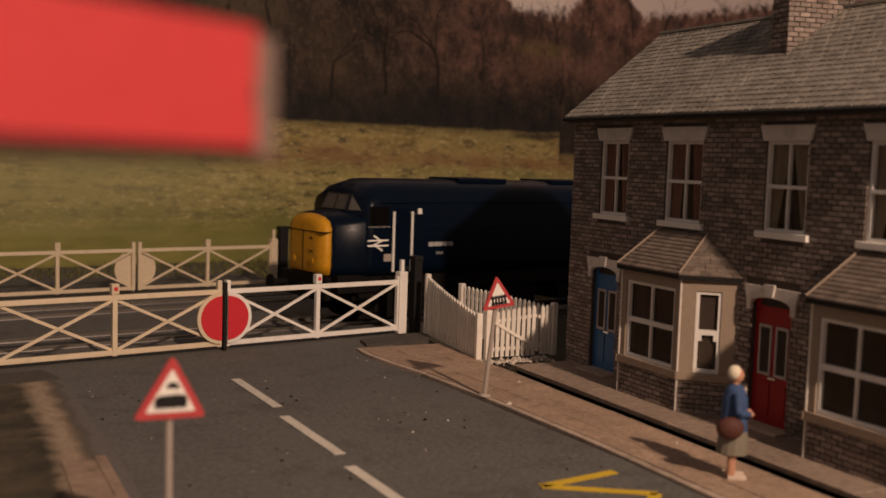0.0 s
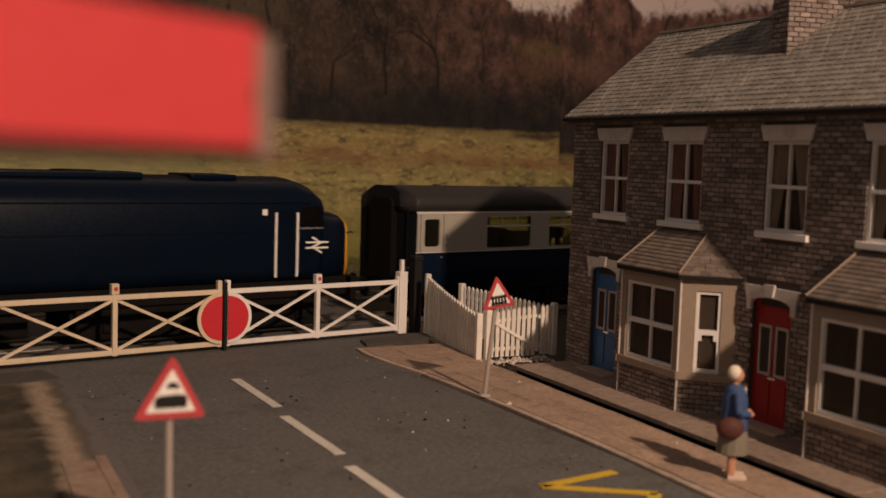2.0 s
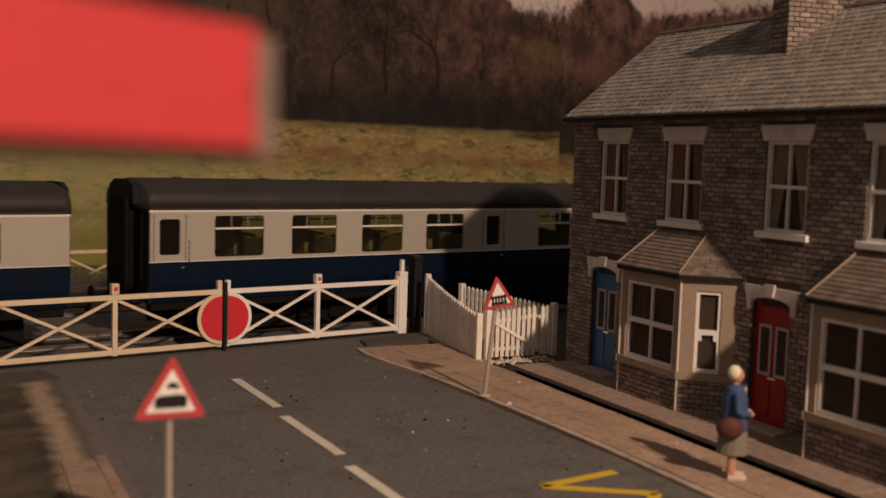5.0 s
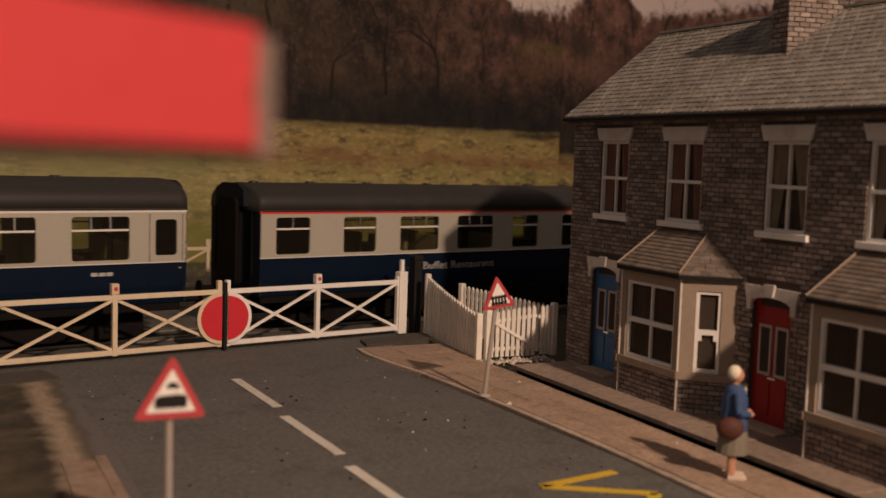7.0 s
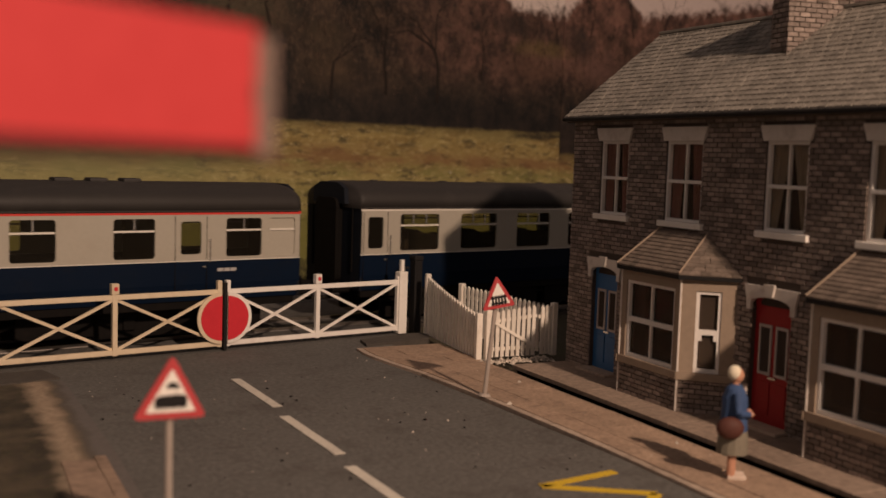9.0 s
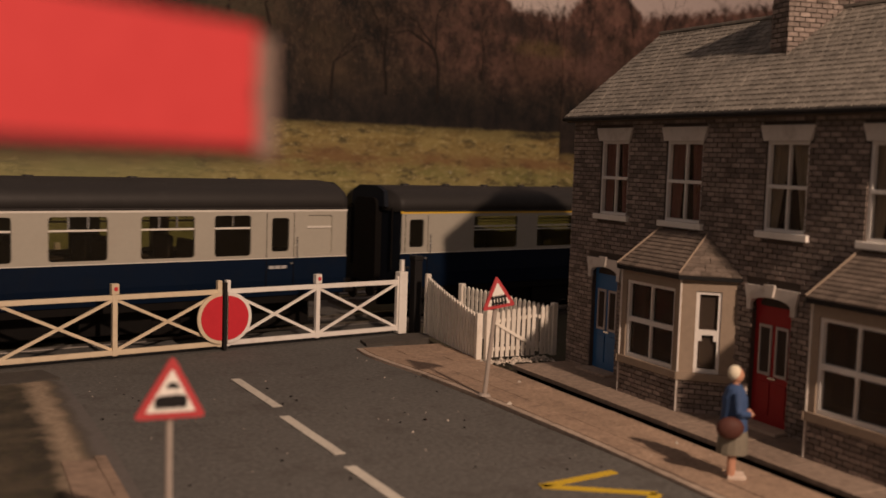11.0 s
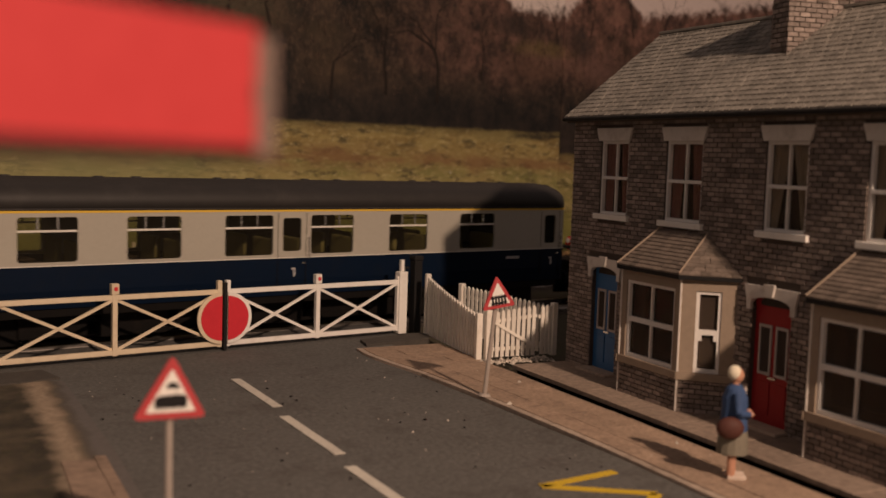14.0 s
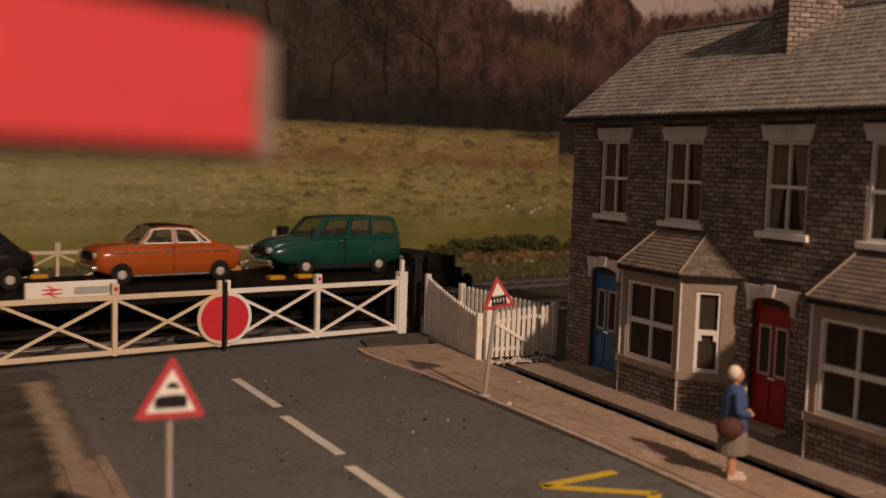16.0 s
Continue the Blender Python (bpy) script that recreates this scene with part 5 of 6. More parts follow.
            st = part("seat_pair", boxed(w1 + .02, w1 + .18, ya, yb, 1.25, 2.45, .05), M[seat], c)
            part("squab", boxed(w1 - .35, w1 + .02, ya, yb, 1.45, 1.62, .04), M[seat], st)
            part("table", boxed(m - .2, m + .2, ya, yb, 1.92, 1.97, .01), M["seat_dark"], c)
    for u in extras:
        part("partition", boxed(u - .03, u + .03, -1.35, 1.35, 1.2, 3.1), M["seat_dark"], c)
    # roof: an arched extrusion with domed ends
    bm = bmesh.new()
    def arch(u, k, fall):
        pts = []
        for i in range(17):
            a = math.pi * i / 16
            pts.append((u, -(hw + .01) * math.cos(a) * k, ZT + .06 + (3.84 - drop * .4 - Z_TOP - fall) * math.sin(a) ** .54 if 0 < i < 16 else ZT + .05))
        return pts
    loft(bm, [arch(-.03, .97, .07), arch(.05, .995, .02), arch(.15, 1, 0), arch(L_COACH - .15, 1, 0), arch(L_COACH - .05, .995, .02), arch(L_COACH + .03, .97, .07)])
    part("roof", bm, M["roof_grey"], c, "dark grey curved roof", smooth=True)
    for s in (-1, 1):
        ys = sorted((s * (hw - .01), s * (hw + .03)))
        part("rain_gutter", boxed(.05, L_COACH - .05, *ys, ZT + .065, ZT + .10), M["roof_grey"], c)
    for u, big_vent in vents:
        bm = bmesh.new()
        if big_vent:
            box(bm, u - .22, u + .22, -.4, .1, 3.7 - drop, 3.97 - drop * 1.4, .05)
        else:
            cyl(bm, (u, -.12, 3.7 - drop), (u, -.12, 3.93 - drop * 1.2), .17, .12, 10)
        part("roof_vent", bm, M["roof_grey"], c)
    # ends with corridor gangway
    for e, s in ((0.0, -1), (L_COACH, 1)):
        bm = bmesh.new()
        prism(bm, [(-1.42, Z0), (1.42, Z0), (1.44, ZT), (1.1, 3.5 - drop), (.5, 3.74 - drop), (-.5, 3.74 - drop), (-1.1, 3.5 - drop), (-1.44, ZT)], "x", *sorted((e, e - s * .06)))
        en = part("coach_end", bm, M["end_black"], c, "dark coach end")
        bm = bmesh.new()
        prism(bm, [(-.85, 3.3 - drop), (.85, 3.3 - drop), (.8, 3.72 - drop), (.45, 3.86 - drop), (-.45, 3.86 - drop), (-.8, 3.72 - drop)], "x", *sorted((e + s * .035, e + s * .16)))
        part("end_cowl", bm, M["end_black"], en, "dark cowl over the gangway")
        bm = bmesh.new()
        for k in range(2):
            a = e + s * (.03 + .12 * k)
            prism(bm, rounded(-.52 - .03 * (k % 2), .52 + .03 * (k % 2), 1.15, 3.45, .2), "x", *sorted((a, a + s * .095)))
        part("gangway", bm, M["under"], en, "black folded gangway bellows")
        for y in (-.86, .86):
            bm = bmesh.new()
            cyl(bm, (e, y, 1.0), (e + s * .55, y, 1.0), .08, n=10)
            cyl(bm, (e + s * .55, y, 1.0), (e + s * .6, y, 1.0), .22, n=14)
            part("buffer", bm, M["under"], en)
        for y in (-1.05, 1.05):
            bm = bmesh.new()
            cyl(bm, (e + s * .03, y, 1.5), (e + s * .03, y, 3.2), .02, n=6)
            part("end_handrail", bm, M["under"], en)
    # underframe
    for s in (-1, 1):
        ys = sorted((s * 1.2, s * 1.32))
        part("solebar", boxed(.1, L_COACH - .1, *ys, .82, 1.02, .01), M["under"], body)
        bm = bmesh.new()
        bar(bm, (6.0, s * 1.1, .85), (8.0, s * 1.1, .35), .08, .08)
        bar(bm, (8.0, s * 1.1, .35), (12.8, s * 1.1, .35), .08, .08)
        bar(bm, (12.8, s * 1.1, .35), (14.8, s * 1.1, .85), .08, .08)
        part("truss", bm, M["under"], body)
        part("battery_box", boxed(8.6, 10.4, *sorted((s * .7, s * 1.2)), .42, .85, .02), M["under"], body)
        # boxes added to keep lamp light from passing under the coach
        for u0, u1, zb in ((5.0, 6.5, .34), (6.8, 8.4, .28), (10.6, 12.0, .30), (12.3, 13.7, .34), (14.0, 15.7, .30)):
            part("equipment_box", boxed(u0, u1, *sorted((s * .8, s * 1.22)), zb, .84, .03), M["under"], body)
        part("step_board", boxed(.6, 2.0, *sorted((s * 1.2, s * 1.5)), .72, .76), M["under"], body)
    # solid middle beam, added only to block light between the bogies
    part("brake_gear", boxed(4.7, L_COACH - 4.7, -.3, .3, .2, .95, .03), M["under"], body)
    bogie(c, 3.0)
    bogie(c, L_COACH - 3.0)
    # number and marks: plain pale strips
    bm = bmesh.new()
    for k in range(3):
        box(bm, 18.6 + k * .17, 18.75 + k * .17, -hw - .004, -hw + .004, 1.71, 1.79)
    part("number_strip", bm, M["letter_grey"], c, "pale number strip")
    if stripe == "line_yellow":
        for u in (.45, 11.45, 20.2):
            bm = bmesh.new()
            box(bm, u + .14, u + .19, -hw - .004, -hw + .004, 1.5, 1.72)
            box(bm, u + .08, u + .14, -hw - .004, -hw + .004, 1.67, 1.72)
            part("class_mark", bm, M["letter_grey"], c)
    if lettering:
        cu = bpy.data.curves.new("lettering", "FONT")
        cu.body, cu.size, cu.extrude = lettering[0], .29 * S, .004 * S
        txt = new("tmp_text", cu)
        bpy.context.view_layer.update()
        me = bpy.data.meshes.new_from_object(txt)
        bpy.data.objects.remove(txt)
        me.materials.append(M["letter_grey"])
        wid = max(v.co.x for v in me.vertices) - min(v.co.x for v in me.vertices)
        o = new("lettering", me)
        o.parent = c
        o.matrix_basis = P(lettering[1], -hw - .006, 1.53) @ pose(0, 0, 0, 90, 0, 0) @ Matrix.Diagonal(((lettering[2] - lettering[1]) * S / wid, 1, 1, 1))
        o["label"] = "white words on the blue side"
    return c


def loco():
    """Long diesel engine with plated noses, 0..21 along x."""
    Lc, hw = 21.0, 1.43
    c = thing("diesel_locomotive", "blue diesel engine with yellow nose ends and white arrows", "locomotive", None, "train")
    def section(u, w, zt, zs, zb=1.42):
        """Half width w, side top zs, crown zt."""
        pts = [(u, -w + .05, zb), (u, -w, zb + .25), (u, -w, zs)]
        for i in range(1, 8):
            a = math.pi * i / 8
            pts.append((u, -w * math.cos(a) * (1 if 2 <= i <= 6 else .985), zs + (zt - zs) * math.sin(a) ** .75))
        pts += [(u, w, zs), (u, w, zb + .25), (u, w - .05, zb)]
        return pts
    bm = bmesh.new()
    loft(bm, [section(1.08, hw - .02, 3.62, 3.22), section(1.3, hw, 3.84, 3.27), section(1.75, hw, 3.98, 3.34), section(Lc - 1.75, hw, 3.98, 3.34), section(Lc - 1.3, hw, 3.84, 3.27), section(Lc - 1.08, hw - .02, 3.62, 3.22)])
    body = part("body", bm, M["loco_blue"], c, "dull blue body side", smooth=True)
    for e, s in ((0.0, 1), (Lc, -1)):
        X = lambda u, e=e, s=s: e + s * u
        bm = bmesh.new()
        loft(bm, [section(X(.14), 1.0, 2.98, 2.6), section(X(.3), 1.14, 3.06, 2.7), section(X(1.05), 1.36, 3.12, 2.8), section(X(1.5), hw, 3.15, 2.85)])
        nose = part("nose", bm, M["loco_blue"], c, "blue nose top and sides", smooth=True)
        bm = bmesh.new()
        loft(bm, [section(X(-.04), .62, 2.76, 2.4, 1.52), section(X(-.02), .80, 2.88, 2.5, 1.46), section(X(.05), .93, 2.96, 2.57, 1.43), section(X(.2), 1.08, 3.02, 2.66, 1.42)])
        part("nose_front", bm, M["warn_yellow"], nose, "yellow warning panel", smooth=True)
        for y in (-.5, .5):
            bm = bmesh.new()
            cyl(bm, (X(-.07), y, 1.75), (X(.1), y, 1.75), .085, n=12)
            part("marker_light", bm, M["warn_yellow"], nose)
        part("nose_seam", boxed(*sorted((X(-.052), X(.21))), -1.07, 1.07, 2.545, 2.565), M["under"], nose)
        part("nose_door_joint", boxed(*sorted((X(-.052), X(.0))), -.012, .012, 1.5, 2.54), M["under"], nose)
        for z in (1.72, 2.0, 2.35):
            part("door_hinge", boxed(*sorted((X(-.055), X(.02))), -.5, -.38, z, z + .05), M["under"], nose)
        # cab front with its wrapped windscreens
        bm = bmesh.new()
        plan = ((-1.36, 1.12), (-.64, .86), (.64, .86), (1.36, 1.12))
        low = [(X(u), y, 3.0) for y, u in plan] + [(X(1.4), 1.36, 3.0), (X(1.4), -1.36, 3.0)]
        high = [(X(u + .24), y * .86, 3.6) for y, u in plan] + [(X(1.4), 1.17, 3.6), (X(1.4), -1.17, 3.6)]
        loft(bm, [low, high, [(X(u + .42), y * .6, 3.82) for y, u in plan] + [(X(1.55), .8, 3.82), (X(1.55), -.8, 3.82)]])
        cab = part("cab_front", bm, M["loco_blue"], c)
        for k, a0, a1 in ((0, .1, .9), (1, .04, .48), (1, .52, .96), (2, .1, .9)):
            lows, highs = [Vector(low[k]), Vector(low[k + 1])], [Vector(high[k]), Vector(high[k + 1])]
            at = lambda q, t: lows[0].lerp(lows[1], q).lerp(highs[0].lerp(highs[1], q), t)
            q = [at(a0, .2), at(a1, .2), at(a1, .9), at(a0, .9)]
            out = (q[1] - q[0]).cross(q[3] - q[0]).normalized() * .014
            if out.x * s > 0:
                out = -out
            bm = bmesh.new()
            loft(bm, [[p + out for p in q], [p - out * .2 for p in q]])
            p = part("windscreen", bm, M["screen"], cab, "windscreen coloured pale as if catching light")
            bm = bmesh.new()
            for i in range(4):
                bar(bm, q[i] + out, q[(i + 1) % 4] + out, .03, .03)
            part("windscreen_frame", bm, M["roof_grey"], p)
        for side in (-1, 1):
            y = side * hw
            ys = sorted((y, y + side * .012))
            w = part("cab_window", boxed(*sorted((X(1.16), X(1.76))), *ys, 2.76, 3.26, .0), M["car_black"], c, "dark cab side window")
            part("window_rim", boxed(*sorted((X(1.1), X(1.80))), *sorted((y, y + side * .02)), 2.69, 2.735), M["chrome"], w)
            for u in (1.88, 2.48):
                bm = bmesh.new()
                cyl(bm, (X(u), y + side * .07, 1.5), (X(u), y + side * .07, 3.12), .035, n=8)
                for z in (1.55, 3.08):
                    bar(bm, (X(u), y, z), (X(u), y + side * .07, z), .04, .04)
                part("handrail", bm, M["white"], c, "white cab door handrail")
            part("door_panel", boxed(*sorted((X(1.96), X(2.4))), *sorted((y, y + side * .008)), 1.5, 3.2), M["loco_blue"], c)
            if side < 0:
                bm = bmesh.new()
                arrow_mark(bm, X(1.42) if s > 0 else X(1.28), y - .012, 2.28, .41)
                part("emblem", bm, M["white"], c, "white arrow emblem")
                if s > 0:
                    part("data_panel", boxed(*sorted((X(1.62), X(1.95))), y - .012, y, 1.78, 1.98), M["pole"], c)
                part("lamp_plate", boxed(*sorted((X(2.70), X(2.83))), y - .02, y, 3.05, 3.2), M["white"], c)
                if s < 0:
                    continue
                bm = bmesh.new()
                for k in range(5):
                    u = X(3.1) + s * k * .17 if s > 0 else X(3.1) - k * .17
                    box(bm, *sorted((u, u + .15)), y - .01, y, 2.15, 2.27)
                part("number_strip", bm, M["letter_grey"], c, "pale number strip")
                part("works_plate", boxed(*sorted((X(3.35), X(3.6))), y - .012, y, 1.92, 2.0), M["chrome"], c)
        for y in (-.9, .9):
            bm = bmesh.new()
            cyl(bm, (X(0), y, 1.05), (X(-.5), y, 1.05), .1, n=10)
            cyl(bm, (X(-.5), y, 1.05), (X(-.56), y, 1.05), .24, n=14)
            part("buffer", bm, M["under"], c)
        bm = boxed(*sorted((X(-.05), X(.12))), -1.25, 1.25, .75, 1.4, .02)
        part("buffer_beam", bm, M["under"], c)
        bo = part("bogie", boxed(*sorted((X(.9), X(7.4))), -1.05, 1.05, .7, .86, .02), M["under"], c)
        for side in (-1, 1):
            # frame drawn deep so the ground under the engine stays dark
            part("side_frame", boxed(*sorted((X(1.0), X(7.3))), *sorted((side * 1.1, side * 1.22)), .2, .95, .05), M["under"], bo)
            for k in range(4):
                part("axle_box", boxed(X(1.6 + k * 1.65) - .16, X(1.6 + k * 1.65) + .16, *sorted((side * 1.2, side * 1.3)), .38, .75, .03), M["under"], bo)
        for k in range(4):
            wheelset(c, X(1.6 + k * 1.65), .52)
    part("underframe", boxed(.3, Lc - .3, -1.3, 1.3, .95, 1.43, .02), M["under"], c)
    for side in (-1, 1):
        ys = sorted((side * (hw - .005), side * (hw + .02)))
        part("roof_gutter", boxed(1.5, Lc - 1.5, *ys, 3.34, 3.375), M["loco_blue"], c)
        part("waist_strip", boxed(2.9, Lc - 2.9, *sorted((side * hw, side * (hw + .012))), 2.62, 2.65), M["loco_blue"], c)
    for u0, u1, z in ((4.6, 6.4, 4.03), (8.2, 10.2, 4.02), (12.2, 15.4, 4.04), (16.6, 17.8, 4.02)):
        part("roof_hatch", boxed(u0, u1, -.75, .75, 3.9, z, .03), M["loco_blue"], c)
    bm = bmesh.new()
    cyl(bm, (14.0, 0, 3.95), (14.0, 0, 4.07), .55, .5, 20)
    part("roof_fan", bm, M["under"], c)
    part("fuel_tank", boxed(8.3, 12.7, -1.15, 1.15, .35, .95, .08), M["under"], c)
    return c


def car_wheel(parent, x, side, hw, r):
    bm = bmesh.new()
    y0, y1 = sorted((side * (hw - .16), side * (hw + .015)))
    cyl(bm, (x, y0, r), (x, y1, r), r, n=22)
    w = part("wheel", bm, M["tyre"], parent)
    bm = bmesh.new()
    cyl(bm, (x, side * (hw + .012), r), (x, side * (hw + .035), r), r * .5, r * .36, 18) if side > 0 else cyl(bm, (x, side * (hw + .035), r), (x, side * (hw + .012), r), r * .36, r * .5, 18)
    part("hub_cap", bm, M["hub"], w, "bright hub cap")


def motor_car(name, label, paint, L, hw, wheels, r, body_rows, cabin, panes, roof_mat=None, trim=None, dark_trim=False, wings=(), rear_drop=.06):
    """body_rows: (x, bottom, top, half width factor); cabin: screen foot, roof front, roof rear, tail foot, belt, roof height;
    panes: side windows as stretches (from, to) of the cabin's length; wings: (x, z, length, height) of rounded wings."""
    c = thing(name, label, "car", None, "cars on the wagon")

    def ring(x, zb, zt, k):
        w = hw * k
        h = zt - zb
        half = [(-w * .86, zb), (-w * .97, zb + h * .12), (-w, zb + h * .42), (-w * .985, zb + h * .72), (-w * .93, zb + h * .9), (-w * .80, zt), (-w * .4, zt + .022)]
        return [(x, y, z) for y, z in half] + [(x, 0, zt + .028)] + [(x, -y, z) for y, z in half[::-1]]
    # stations rounded between the given ones
    rows = []
    for a, b in zip(body_rows, body_rows[1:]):
        rows += [[u + (v - u) * t for u, v in zip(a, b)] for t in (0, .5)]
    rows.append(list(body_rows[-1]))
    for _ in range(2):
        rows = [rows[0]] + [[q[0]] + [(a + 2 * b + d) / 4 for a, b, d in zip(o[1:], q[1:], n[1:])] for o, q, n in zip(rows, rows[1:], rows[2:])] + [rows[-1]]
    bm = bmesh.new()
    loft(bm, [ring(*q) for q in rows])
    part("body", bm, M[paint], c, smooth=True)
    f0, g0, g1, f1, belt, top = cabin
    bw, tw = hw * .94, hw * .76
    low = lambda q: Vector((f0 + (f1 - f0) * q, bw * (1 - .06 * abs(2 * q - 1) ** 3), belt))
    crest = lambda q: top - .05 - .05 * max(0, 1 - q / .25) ** 2 - rear_drop * max(0, (q - .45) / .55) ** 2
    high = lambda q: Vector((g0 + (g1 - g0) * q, tw * (1 - .06 * abs(2 * q - 1) ** 3), crest(q)))

    def at(q, t, side, push=0.0):
        p = low(q).lerp(high(q), t)
        return Vector((p.x, side * (p.y + .025 * math.sin(math.pi * t) + push), p.z))

    def sheet(name, quads, mat, lab="", thick=.022, smooth=False):
        bm = bmesh.new()
        for q in quads:
            bm.faces.new([bm.verts.new(v) for v in q])
        bmesh.ops.remove_doubles(bm, verts=bm.verts, dist=1e-4)
        bmesh.ops.recalc_face_normals(bm, faces=bm.faces)
        bmesh.ops.solidify(bm, geom=list(bm.faces), thickness=thick)
        return part(name, bm, mat, c, lab, smooth=smooth)
    cuts = sorted({i / 20 for i in range(21)} | {e for q in panes for e in q})
    rm = M[roof_mat or paint]
    tm = M[trim] if trim else M["black" if dark_trim else paint]
    for side in (-1, 1):
        quads = []
        for a, b in zip(cuts, cuts[1:]):
            glazed = any(p0 <= (a + b) / 2 <= p1 for p0, p1 in panes)
            for t0, t1 in ((-.12, .1), (.88, 1)) if glazed else ((-.12, .3), (.3, .65), (.65, 1)):
                quads.append([at(a, t0, side), at(b, t0, side), at(b, t1, side), at(a, t1, side)])
        sheet("cabin_side", quads, M[paint])
        for p0, p1 in panes:
            steps = [p0 + (p1 - p0) * i / 6 for i in range(7)]
            w = sheet("side_window", [[at(a, .06, side, -.012), at(b, .06, side, -.012), at(b, .92, side, -.012), at(a, .92, side, -.012)] for a, b in zip(steps, steps[1:])], M["car_glass"], "", .008)
            bm = bmesh.new()
            run = [(q, .1) for q in steps] + [(p1, .49)] + [(q, .88) for q in steps[::-1]] + [(p0, .49), (p0, .1)]
            for (qa, ta), (qb, tb) in zip(run, run[1:]):
                bar(bm, at(qa, ta, side, .008), at(qb, tb, side, .008), .03 if trim else .022, .025)
            part("window_trim", bm, tm, w)
    # roof skin, crowned across
    quads = []
    for a, b in zip(cuts, cuts[1:]):
        ys = [-1, -.8, -.4, 0, .4, .8, 1]
        pt = lambda q, k: Vector((high(q).x, high(q).y * k, high(q).z + .055 * (1 - k * k)))
        quads += [[pt(a, k), pt(b, k), pt(b, k2), pt(a, k2)] for k, k2 in zip(ys, ys[1:])]
    sheet("roof", quads, rm, smooth=True)
    for q, nm in ((0, "windscreen"), (1, "rear_window")):
        B, T = low(q), high(q)
        edge = lambda k, t: Vector((B.x + (T.x - B.x) * t + (.08 if q == 0 else -.08) * -(1 - k * k) * (1 - t * .6), (B.y + (T.y - B.y) * t) * k, B.z + (T.z - B.z) * t + .055 * (1 - k * k) * t))
        ks = [-1, -.6, -.2, .2, .6, 1]
        w = sheet(nm, [[edge(k, 0), edge(k2, 0), edge(k2, 1), edge(k, 1)] for k, k2 in zip(ks, ks[1:])], M["car_glass"], "raked glass " + nm.replace("_", " "), .008)
        bm = bmesh.new()
        run = [(k, 0.02) for k in ks] + [(k, .98) for k in ks[::-1]] + [(-1, .02)]
        for (ka, ta), (kb, tb) in zip(run, run[1:]):
            bar(bm, edge(ka, ta), edge(kb, tb), .04, .035)
        part("screen_frame", bm, M["chrome"] if trim and q == 0 else M[paint], w)
    for side in (-1, 1):
        for x in wheels:
            bm = bmesh.new()
            cyl(bm, (x, side * (hw - .1), r + .03), (x, side * (hw + .003), r + .03), r + .028, n=26)
            part("wheel_arch", bm, M["black"], c)
            car_wheel(c, x, side, hw, r)
        for x, z, lx, lz in wings:
            bm = bmesh.new()
            ball(bm, (x, side * (hw - .13), z), lx, .17, lz, 20)
            part("wing", bm, M[paint], c, "rounded wing", smooth=True)
        ys = sorted((side * hw * .985, side * (hw + .008)))
        if trim:
            part("side_moulding", boxed(.3, L - .35, *ys, belt - .17, belt - .15), M["chrome"], c)
        if dark_trim:
            part("side_moulding", boxed(.25, L - .2, *ys, .40, .45), M["black"], c)
        part("sill", boxed(wheels[0] + r + .06, wheels[1] - r - .06, *ys, .17, .22 if trim else .27), M["chrome" if trim else "black"], c)
        u = f0 + (f1 - f0) * panes[0][1]
        part("door_handle", boxed(u - .2, u - .06, *sorted((side * hw * .98, side * (hw + .02))), belt - .12, belt - .095), M["chrome"], c)
        part("door_joint", boxed(u, u + .012, *sorted((side * hw * .97, side * (hw + .003))), .28, belt - .02), M["under"], c)
        bm = bmesh.new()
        z = body_rows[1][2] - .13
        cyl(bm, (-.02, side * hw * .68, z), (.08, side * hw * .68, z), .08, n=14)
        part("headlight", bm, M["hub"], c, "round headlight")
        part("tail_light", boxed(L - .06, L + .012, *sorted((side * hw * .66, side * hw * .82)), .62, .76), M["red"], c)
    part("grille", boxed(-.02, .06, -hw * .48, hw * .48, body_rows[1][2] - .26, body_rows[1][2] - .06), M["black"], c)
    for x0, x1 in ((-.09, .02), (L - .02, L + .09)):
        part("bumper", boxed(x0, x1, -hw * .97, hw * .97, .33, .44, .03), M["black" if dark_trim else "chrome"], c)
    for k in (0, 1):
        x = f0 + .62 + k * .8
        for y in (-.36, .36):
            part("seat", boxed(x, x + .13, y - .25, y + .25, .5, belt + .16, .05), M["seat_dark"], c)
    return c


